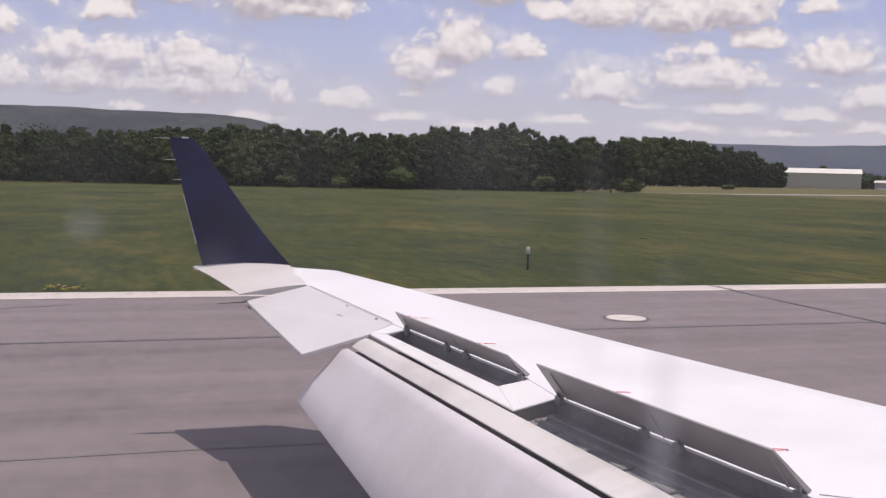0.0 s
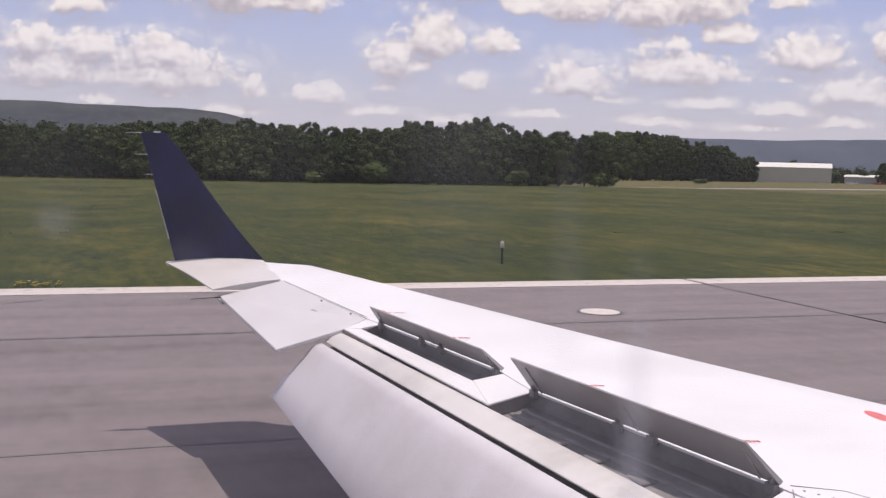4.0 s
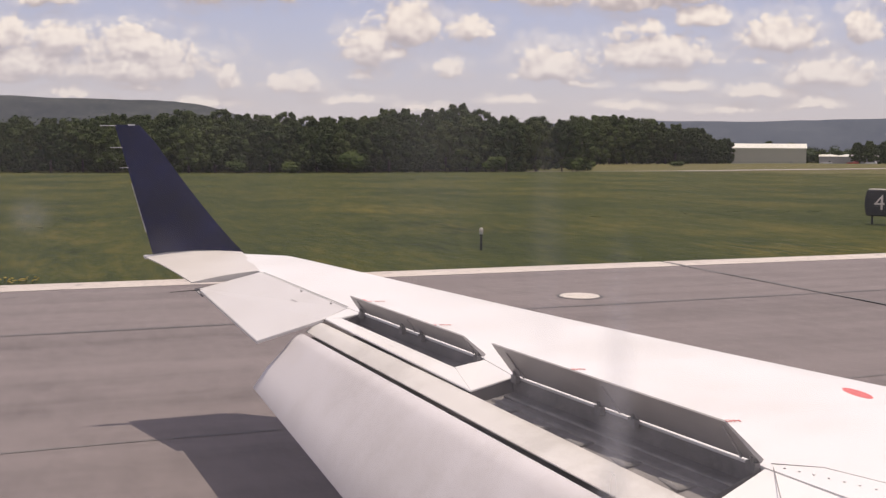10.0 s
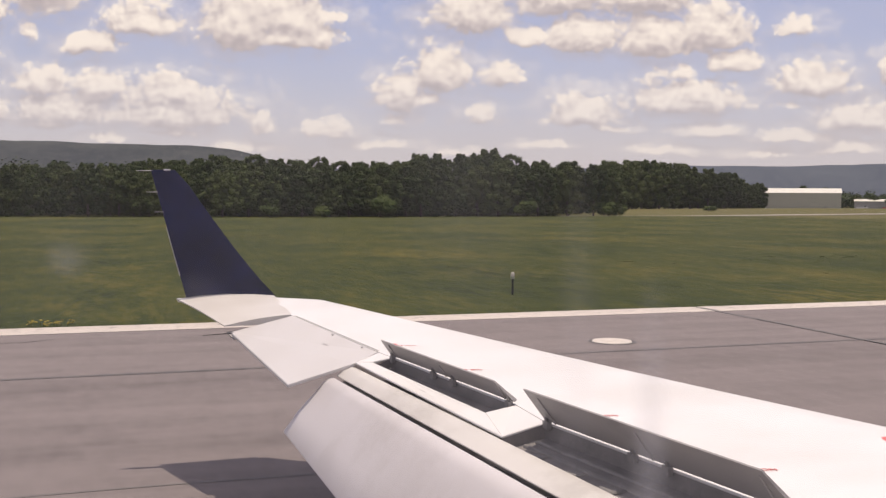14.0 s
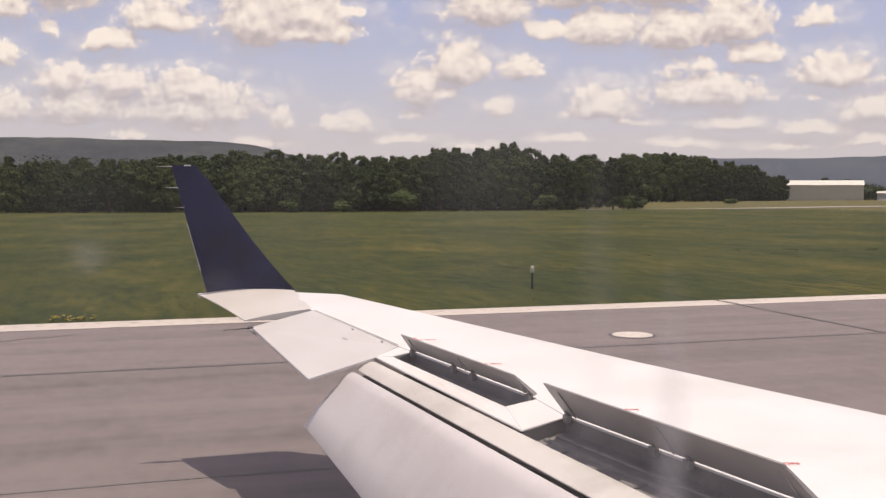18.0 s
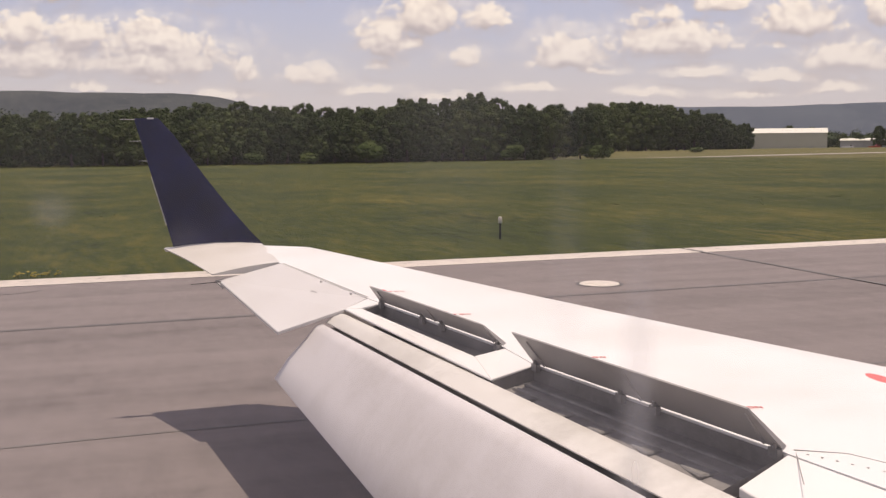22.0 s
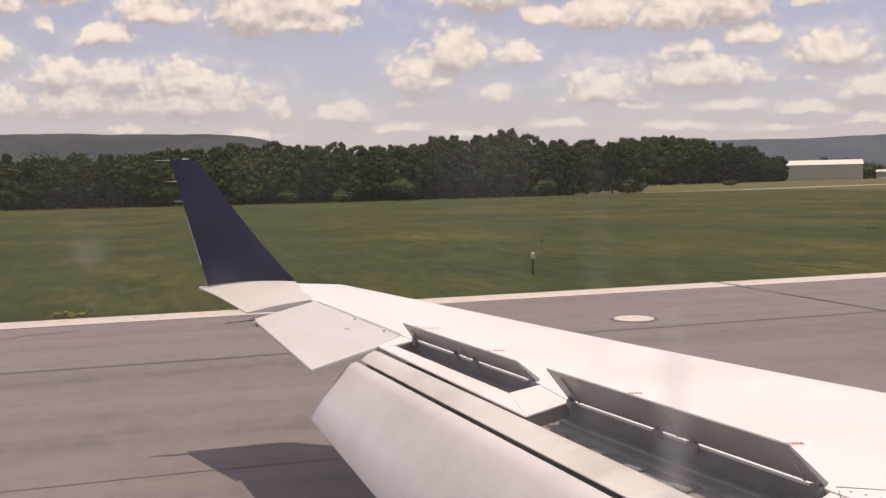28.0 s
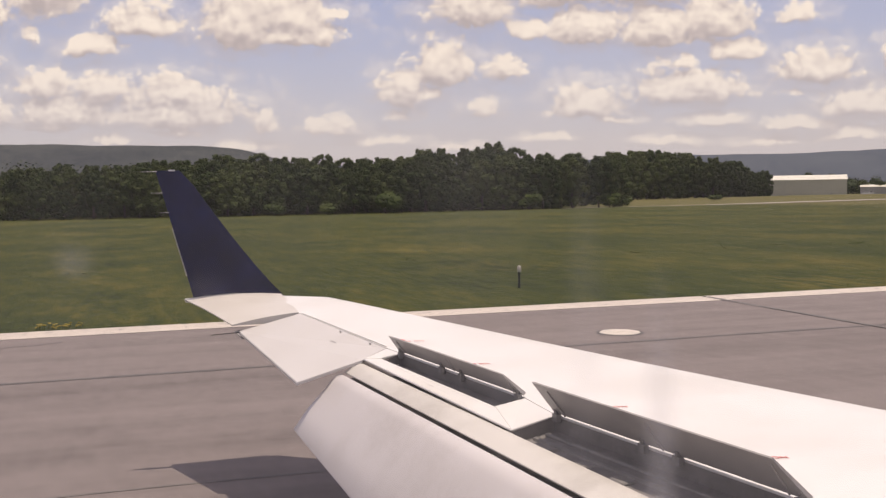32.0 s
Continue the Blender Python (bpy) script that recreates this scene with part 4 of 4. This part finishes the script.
def hangar(x, y, turn, w, d, h, label, wallmat):
    """A metal shed, its eaves along the front."""
    root = thing("hangar", (0, 0, 0), label, "hangar")
    eave = h * 0.78
    bm = bmesh.new()
    loft(bm, [[Vector(p) for p in ((s, -d / 2, -2), (s, d / 2, -2), (s, d / 2, eave), (s, 0, h * 0.985), (s, -d / 2, eave))] for s in (-w / 2, w / 2)])
    part("wall", bm, wallmat, root)
    n = 12
    for s in (-1, 1):
        for i in range(n):
            u0, u1 = -w / 2 - 0.4 + (w + 0.8) * i / n + 0.03, -w / 2 - 0.4 + (w + 0.8) * (i + 1) / n - 0.03
            bm = bmesh.new()
            slab(bm, [Vector((u0, 0, h + 0.05)), Vector((u1, 0, h + 0.05)), Vector((u1, s * (d / 2 + 0.5), eave + 0.02)), Vector((u0, s * (d / 2 + 0.5), eave + 0.02))], 0.06)
            part("roof_sheet", bm, ROOFING, root)
    for i in range(24):
        u = -w / 2 + w * (i + 0.5) / 24
        bm = bmesh.new()
        box(bm, (u - 0.05, -d / 2 - 0.09, 0), (u + 0.05, -d / 2 - 0.01, eave - 0.1))
        part("cladding_rib", bm, wallmat, root)
    bm = bmesh.new()
    box(bm, (w * 0.3 - 0.6, -d / 2 - 0.14, 0), (w * 0.3 + 0.6, -d / 2 - 0.02, 2.2))
    bevel(bm, 0.03, 1)
    part("door", bm, DOOR, root)
    root.matrix_world = pose(x, y, ground_z(x, y), 0, 0, turn)
    return root


hangar(369, 472, -38, 40, 26, 12.0, "cream sheet-metal hangar with a pale low roof", CREAM)
hangar(470, 520, -42, 36, 18, 6.5, "low grey metal airport building", WALLS)
hangar(545, 505, -46, 60, 22, 7.5, "long grey metal airport building", WALLS)


def vehicle(x, y, turn, body, label):
    root = thing("truck", (0, 0, 0), label, "truck", "vehicles parked beside the hangar")
    bm = bmesh.new()
    box(bm, (-3, -1.1, 0.6), (3, 1.1, 1.5))
    bevel(bm, 0.12, 2)
    part("body", bm, body, root)
    bm = bmesh.new()
    loft(bm, [[Vector(p) for p in ((0.6, s, 1.45), (2.7, s, 1.45), (2.2, s, 2.3), (0.9, s, 2.3))] for s in (-1.0, 1.0)])
    part("cab", bm, body, root)
    bm = bmesh.new()
    box(bm, (1.0, -1.02, 1.6), (2.2, 1.02, 2.15))
    part("side_window", bm, GLASS_DARK, root)
    for wx in (-2, 2):
        for wy in (-1.05, 1.05):
            bm = bmesh.new()
            rod(bm, (wx, wy - 0.12, 0.45), (wx, wy + 0.12, 0.45), 0.45, 0.45, 14)
            part("wheel", bm, DARK, root)
    root.matrix_world = pose(x, y, ground_z(x, y), 0, 0, turn)


for i, (a, r, m, lb) in enumerate(((35.6, 575, DARK, "dark parked truck on the grass"), (41.0, 590, TRUCK_WHITE, "white parked truck beside the hangar"),
                                   (42.3, 585, TRUCK_RED, "red parked truck beside the hangar"), (43.2, 600, TRUCK_WHITE, "white parked truck beside the hangar"), (44.4, 590, TRUCK_RED, "red parked truck beside the hangar"))):
    vehicle(r * math.sin(radians(a)), r * math.cos(radians(a)), -a + 20 * (i % 3 - 1), m, lb)

# pale taxiway far across the grass
bm = bmesh.new()
last = None
for i in range(60):
    x = 104 + 6 * i
    y = 226 + 0.05 * (x - 104) + 9 * math.sin(i * 0.06)
    now = [bm.verts.new((x, y + s, ground_z(x, y + s) + 0.12)) for s in (-4.5, 4.5)]
    if last:
        bm.faces.new((last[0], now[0], now[1], last[1]))
    last = now
tagged(part("taxiway", bm, pavement("taxiway_pavement", (0.36, 0.33, 0.30))), "pale concrete taxiway across the grass", "taxiway", kind="structure")

# ---- things beside the runway ----


def edge_light(x, y):
    root = thing("runway_light", (x, y, ground_z(x, y)), "runway edge light with clear lens on a dark stake", "runway light", "lights along the runway")
    bm = bmesh.new()
    rod(bm, (0, 0, -0.1), (0, 0, 0.42), 0.03, 0.026, 10)
    st = part("stake", bm, DARK)
    bm = bmesh.new()
    rod(bm, (0, 0, 0.40), (0, 0, 0.46), 0.045, 0.05, 12)
    cl = part("collar", bm, METAL)
    bm = bmesh.new()
    rings = [[Vector((r * math.cos(a), r * math.sin(a), z)) for a in np.linspace(0, 6.2832, 12, endpoint=False)] for z, r in ((0.46, 0.045), (0.51, 0.05), (0.55, 0.035), (0.57, 0.012))]
    loft(bm, rings)
    ln = part("lens", bm, DISC, None, "pale clear lens", True)
    for o in (st, cl, ln):
        o.parent = root


for x in (-51.0, 9.4, 69.0, 129.0):
    edge_light(x, 23.0)


def flush_light(x, y):
    root = thing("pavement_light", (x, y, 0.0), "round flush light cover set in the runway", "runway light", "lights set in the runway")
    bm = bmesh.new()
    rings = [[Vector((r * math.cos(a), r * math.sin(a), z)) for a in np.linspace(0, 6.2832, 28, endpoint=False)] for r, z in ((0.34, 0.0), (0.33, 0.014), (0.20, 0.018), (0.18, 0.03), (0.0001, 0.034))]
    loft(bm, rings)
    o = part("cover", bm, DISC, None, "", True)
    bm = bmesh.new()
    rings = [[Vector((r * math.cos(a), r * math.sin(a), z)) for a in np.linspace(0, 6.2832, 28, endpoint=False)] for r, z in ((0.40, 0.004), (0.345, 0.006), (0.345, 0.001), (0.40, 0.001))]
    loft(bm, rings, False)
    c = part("sealed_ring", bm, TAR)
    o.parent = c.parent = root


flush_light(7.9, 14.9)
flush_light(-52.0, 14.9)


def distance_sign(x, y, number):
    """Barrel-sided dark panel with its number, on two short legs."""
    root = thing("distance_sign", (x, y, ground_z(x, y)), "dark barrel-sided runway sign with a white number on short legs", "sign", "signs along the runway")
    root.rotation_euler = (0, 0, radians(-62))
    bpy.context.view_layer.update()
    bits = []
    bm = bmesh.new()
    rings = []
    for z, w, d in ((0.30, 0.42, 0.20), (0.34, 0.47, 0.24), (0.62, 0.52, 0.27), (0.90, 0.52, 0.27), (1.18, 0.47, 0.24), (1.22, 0.43, 0.21)):
        rings.append([Vector((sx * (w - (0.03 if c else 0)), sy * (d - (0 if c else 0.03)), z)) for sx, sy, c in ((-1, -1, 1), (1, -1, 1), (1, -1, 0), (1, 1, 0), (1, 1, 1), (-1, 1, 1), (-1, 1, 0), (-1, -1, 0))])
    loft(bm, rings)
    bits.append(part("panel", bm, DARK))
    bm = bmesh.new()
    box(bm, (-0.42, -0.20, 1.222), (0.42, 0.20, 1.25))
    bevel(bm, 0.01, 1)
    bits.append(part("cap", bm, DISC, None, "pale cap on the panel"))
    for u in (-0.32, 0.32):
        bm = bmesh.new()
        box(bm, (u - 0.03, -0.03, -0.2), (u + 0.03, 0.03, 0.31))
        bits.append(part("leg", bm, DARK))
    for face, turn in ((-0.276, 0), (0.276, 180)):
        cu = bpy.data.curves.new("number", "FONT")
        cu.body, cu.size, cu.align_x, cu.align_y, cu.extrude = number, 0.75, "CENTER", "CENTER", 0.003
        tmp = new("number_source", cu)
        bpy.context.view_layer.update()
        me = bpy.data.meshes.new_from_object(tmp.evaluated_get(bpy.context.evaluated_depsgraph_get()))
        bpy.data.objects.remove(tmp)
        me.materials.clear()
        me.materials.append(DISC)
        ob = new("number", me)
        ob.matrix_world = pose(0, face, 0.76, 90, 0, turn)
        bits.append(ob)
    for o in bits:
        o.parent = root


distance_sign(26.4, 27.5, "4")


DRY = leaf_material("dry_weed", (0.11, 0.10, 0.05), (0.17, 0.15, 0.08), (0.26, 0.22, 0.13))


def weed(x, y, s, seed):
    g = np.random.default_rng(seed)
    vs, fs = [], []
    for i in range(46):
        a, ln = g.uniform(0, 6.283), s * g.uniform(0.4, 1.0)
        dx, dy = math.cos(a), math.sin(a)
        w = 0.012
        k = len(vs)
        lean = g.uniform(0.5, 1.6)
        vs += [(-dy * w, dx * w, 0), (dy * w, -dx * w, 0), (dx * ln * lean * 0.5 + dy * w, dy * ln * lean * 0.5 - dx * w, ln * 0.6), (dx * ln * lean, dy * ln * lean, ln)]
        fs += [(k, k + 1, k + 2), (k, k + 2, k + 3)]
    ob = new("weed", raw_mesh("weed", vs, fs, DRY))
    ob.location = (x, y, 0.0 if y < 19.2 else ground_z(x, y))
    return tagged(ob, "small dry weed growing in a pavement joint", "weed", "weeds along the runway edge")


WEEDS = [(4.6, 18.28, 0.16), (14.6, 13.93, 0.12), (22.5, 18.28, 0.16)]
spread = np.random.default_rng(31)
WEEDS += [(float(spread.uniform(-7, 26)), 13.92 if i % 3 else 18.29, float(spread.uniform(0.04, 0.07))) for i in range(5)]
for i, (x, y, s) in enumerate(WEEDS):
    weed(x, y, s, 70 + i)


def grass_stuff():
    """Blades at the pavement's edge, and tufts all over the mown field."""
    g = np.random.default_rng(9)
    vs, fs = [], []

    def blade(px, py, z, h, w, lean):
        a = g.uniform(0, 6.283)
        dx, dy = math.cos(a), math.sin(a)
        k = len(vs)
        vs.extend([(px - dx * w, py - dy * w, z), (px + dx * w, py + dy * w, z), (px + dy * h * lean, py - dx * h * lean, z + h)])
        fs.append((k, k + 1, k + 2))

    for px, py in zip(-14 + 62 * g.random(4000), 19.22 + 2.0 * g.random(4000) ** 2.0):
        blade(px, py, ground_z(px, py) - 0.01, g.uniform(0.02, 0.05) * 0.6, g.uniform(0.012, 0.03), 3.0)
    ob = new("grass_blades", raw_mesh("grass_blades", vs, fs, BLADE))
    tagged(ob, "uneven green grass blades along the runway edge", "grass", kind="stuff")
    vs, fs = [], []
    for _ in range(5200):
        y = 20.5 * math.exp(1.7 * g.random())
        x = y * math.tan(radians(g.uniform(-16, 52)))
        if noise.noise((x * 0.10, y * 0.05, 7.7)) + 0.35 * g.normal() < 0.05:
            continue
        z, s = ground_z(x, y) - 0.01, g.uniform(0.05, 0.13) * (1.0 + y / 90)
        for _ in range(9):
            blade(x + g.normal() * s * 1.3, y + g.normal() * s * 0.8, z, s * g.uniform(0.06, 0.15), s * 0.55, g.uniform(5.0, 9.0))
    ob = new("grass_tufts", raw_mesh("grass_tufts", vs, fs, TUFT))
    tagged(ob, "taller green tufts scattered over the mown grass", "grass", kind="stuff")


TUFT = leaf_material("tuft_blades", (0.030, 0.046, 0.0045), (0.050, 0.065, 0.008), (0.094, 0.090, 0.020))
grass_stuff()

# ---- cabin window ----


def pane_material():
    """Scuffed acrylic: nearly clear, a thin film of dust, a wiped streak and a few dried drops."""
    m = bpy.data.materials.new("scuffed_window_acrylic")
    m.use_nodes = True
    t = m.node_tree
    t.nodes.clear()
    k = Nodes(t)
    p = object_place(k)
    film = k.math("MULTIPLY", k.smooth(k.noise(p, 26.0, 4, 0.6), 0.3, 0.75), 0.03)
    cell = t.nodes.new("ShaderNodeTexVoronoi")
    cell.inputs["Scale"].default_value = 75.0
    k.link(p, cell.inputs["Vector"])
    drops = k.math("MULTIPLY", k.smooth(cell.outputs["Distance"], 0.16, 0.05), k.smooth(k.noise(p, 33.0, 1), 0.53, 0.63))
    q = k.vec("MULTIPLY", k.vec("SUBTRACT", p, (0.0465, 0.0, -0.0235)), (520.0, 0.0, 75.0))
    streak = k.smooth(k.vec("LENGTH", q), 1.5, 0.0)
    for x, z, wx, wz, a in ((0.028, 0.016, 130.0, 34.0, 0.045), (0.012, 0.012, 160.0, 42.0, 0.022), (-0.004, 0.006, 210.0, 55.0, 0.018), (0.0460, -0.0330, 420.0, 190.0, 0.12), (0.0390, -0.012, 480.0, 60.0, 0.05)):
        w = k.vec("MULTIPLY", k.vec("SUBTRACT", p, (x, 0.0, z)), (wx, 0.0, wz))
        film = k.math("ADD", film, k.math("MULTIPLY", k.smooth(k.vec("LENGTH", w), 1.3, 0.1), a))
    amount = k.math("ADD", k.math("ADD", film, PANE_DUST), k.math("ADD", k.math("MULTIPLY", drops, 0.14), k.math("MULTIPLY", streak, 0.22)))
    clear, dust, mix = t.nodes.new("ShaderNodeBsdfTransparent"), t.nodes.new("ShaderNodeBsdfTranslucent"), t.nodes.new("ShaderNodeMixShader")
    dust.inputs[0].default_value = (0.85, 0.84, 0.86, 1)
    k.link(amount, mix.inputs[0])
    k.link(clear.outputs[0], mix.inputs[1])
    k.link(dust.outputs[0], mix.inputs[2])
    out = t.nodes.new("ShaderNodeOutputMaterial")
    k.link(mix.outputs[0], out.inputs[0])
    return m


PANE_DUST = 0.030


def oval(y, rx, rz):
    return [Vector((rx * math.cos(a), y, rz * math.sin(a))) for a in np.linspace(0, 6.2832, 40, endpoint=False)]


bm = bmesh.new()
bm.faces.new([bm.verts.new(v) for v in oval(0.0, 0.17, 0.23)])
pane = new("window_pane", mesh_of("window_pane", bm, pane_material()))
pane.parent, pane.location = airplane, (0.0, 1.45 + 0.08, 2.60)
pane.visible_shadow = False
pane["label"] = "scuffed clear window pane"
bm = bmesh.new()
loft(bm, [oval(-0.28, 0.16, 0.22), oval(-0.28, 0.20, 0.26), oval(0.10, 0.20, 0.26), oval(0.10, 0.168, 0.228)], False)
sleeve = part("window_bezel", bm, FUSELAGE, None, "white window surround", True)
sleeve.parent, sleeve.location = airplane, (0.0, 1.45, 2.60)

# ---- further back along the runway ----
BRICK_RED = plain("red_brown_cladding", (0.17, 0.055, 0.05), 0.7, 0.0, 0.2, 3.0)
MAST_RED = plain("mast_red", (0.42, 0.06, 0.04), 0.5, 0.0, 0.15, 4.0)
CONCRETE = plain("pale_concrete", (0.42, 0.39, 0.36), 0.85, 0.0, 0.15, 2.0, 0.3)


def equipment_hut(x, y, turn):
    """Shelter of the landing aid: cladding, flat white roof, framed grey door, a cable tray, a slab."""
    root = thing("equipment_hut", (0, 0, 0), "red-brown equipment hut with a flat white roof", "hut")
    bm = bmesh.new()
    box(bm, (-2.6, -1.5, 0.1), (2.6, 1.5, 2.75))
    part("wall", bm, BRICK_RED, root)
    bm = bmesh.new()
    box(bm, (-2.75, -1.65, 2.75), (2.75, 1.65, 2.95))
    bevel(bm, 0.02, 1)
    part("roof", bm, ROOFING, root, "flat white roof")
    bm = bmesh.new()
    box(bm, (-3.2, -2.0, -0.3), (3.4, 2.0, 0.1))
    part("base_slab", bm, CONCRETE, root)
    door = bmesh.new()
    box(door, (-0.5, -1.58, 0.12), (0.5, -1.49, 2.2))
    bevel(door, 0.01, 1)
    door = part("door", door, DOOR, root, "grey metal door")
    bm = bmesh.new()
    box(bm, (0.33, -1.63, 1.05), (0.40, -1.57, 1.2))
    part("handle", bm, METAL, door)
    for lo, hi in (((-0.62, -1.62, 0.1), (-0.5, -1.48, 2.32)), ((0.5, -1.62, 0.1), (0.62, -1.48, 2.32)), ((-0.62, -1.62, 2.2), (0.62, -1.48, 2.34))):
        bm = bmesh.new()
        box(bm, lo, hi)
        part("door_frame", bm, ROOFING, root)
    bm = bmesh.new()
    box(bm, (-4.6, -0.15, 2.0), (-2.6, 0.15, 2.12))
    part("cable_tray", bm, ROOFING, root, "white cable tray")
    root.matrix_world = pose(x, y, ground_z(x, y), 0, 0, turn)


def antenna_mast(x, y):
    """Three-legged lattice mast in red and white bands with whip antennas."""
    root = thing("antenna_mast", (0, 0, 0), "red and white lattice antenna mast beside the hut", "mast")
    high = 12.0
    legs = [Vector((0.55 * math.cos(a), 0.55 * math.sin(a), 0)) for a in (0.3, 2.4, 4.5)]
    for i in range(6):
        z0, z1 = high * i / 6, high * (i + 1) / 6
        mat = MAST_RED if i % 2 == 0 else TRUCK_WHITE
        for p in legs:
            bm = bmesh.new()
            rod(bm, p * (1 - z0 / 24) + Vector((0, 0, z0)), p * (1 - z1 / 24) + Vector((0, 0, z1)), 0.05, 0.05, 6)
            part("leg", bm, mat, root)
        for j in range(3):
            p, q = legs[j] * (1 - z0 / 24), legs[(j + 1) % 3] * (1 - z1 / 24)
            bm = bmesh.new()
            rod(bm, p + Vector((0, 0, z0)), q + Vector((0, 0, z1)), 0.022, 0.022, 5)
            rod(bm, q + Vector((0, 0, z0)), p + Vector((0, 0, z1)), 0.022, 0.022, 5)
            part("brace", bm, mat, root)
    for dx, z, r in ((-0.7, 11.2, 0.06), (-0.35, 11.4, 0.06), (0.1, 12.0, 0.05), (0.8, 11.0, 0.06)):
        bm = bmesh.new()
        rod(bm, (dx, 0, z - 0.3), (dx, 0, z + 2.4), r, r * 0.7, 7)
        part("antenna", bm, DARK, root, "dark whip antenna")
    bm = bmesh.new()
    box(bm, (-0.9, -0.08, 11.1), (0.9, 0.08, 11.25))
    part("cross_arm", bm, MAST_RED, root)
    bm = bmesh.new()
    box(bm, (-0.9, -0.9, -0.3), (0.9, 0.9, 0.1))
    part("base_slab", bm, CONCRETE, root)
    root.matrix_world = pose(x, y, ground_z(x, y), 0, 0, 0)


equipment_hut(-330, 96, 10)
antenna_mast(-337, 95)
shrub(-310, 112, 7, 3.2, 91, "dark round shrub on the airfield grass")
distance_sign(-280, 27.5, "3")


def stripe(x0, x1, y0, y1):
    bm = bmesh.new()
    n = 24
    edge = [((x0 + (x1 - x0) * i / n), y0 + 0.02 * noise.noise((i * 0.7, y0, 0)), y1 + 0.02 * noise.noise((i * 0.6, y1, 4))) for i in range(n + 1)]
    for (xa, ya, yb), (xc, yc, yd) in zip(edge, edge[1:]):
        bm.faces.new([bm.verts.new(p) for p in ((xa, ya, 0.005), (xc, yc, 0.005), (xc, yd, 0.005), (xa, yb, 0.005))])
    part("painted_stripe", bm, LINE, runway, "worn white painted runway stripe")


for k_row in range(3):
    for y in (2.6, 5.2, 7.8, 10.4):
        stripe(-70 - 62 * k_row, -26 - 62 * k_row, y, y + 1.75)


def yellow_weed(x, y, seed):
    """A clump of stems with small yellow heads at the grass edge."""
    g = np.random.default_rng(seed)
    root = thing("wildflower", (x, y, ground_z(x, y)), "clump of yellow wildflowers at the runway edge", "flower", "wildflowers along the runway edge")
    stems, heads = bmesh.new(), bmesh.new()
    for i in range(34):
        px, py, h = g.uniform(-0.45, 0.45), g.uniform(-0.2, 0.2), g.uniform(0.04, 0.11)
        rod(stems, (px, py, -0.02), (px + 0.02, py, h), 0.006, 0.004, 4)
        q = [Vector((px + 0.02 + 0.022 * math.cos(a), py + 0.022 * math.sin(a), h + g.uniform(0, 0.01))) for a in np.linspace(0, 6.2832, 6, endpoint=False)]
        slab(heads, q, 0.012)
    a, b = part("stems", stems, BLADE), part("flower_heads", heads, YELLOW, None, "small yellow flower heads")
    a.parent = b.parent = root


YELLOW = plain("yellow_petals", (0.45, 0.33, 0.03), 0.6, 0.0, 0.2, 20.0)
for i, (x, y) in enumerate(((-1.2, 19.7),)):
    yellow_weed(x, y, 120 + i)
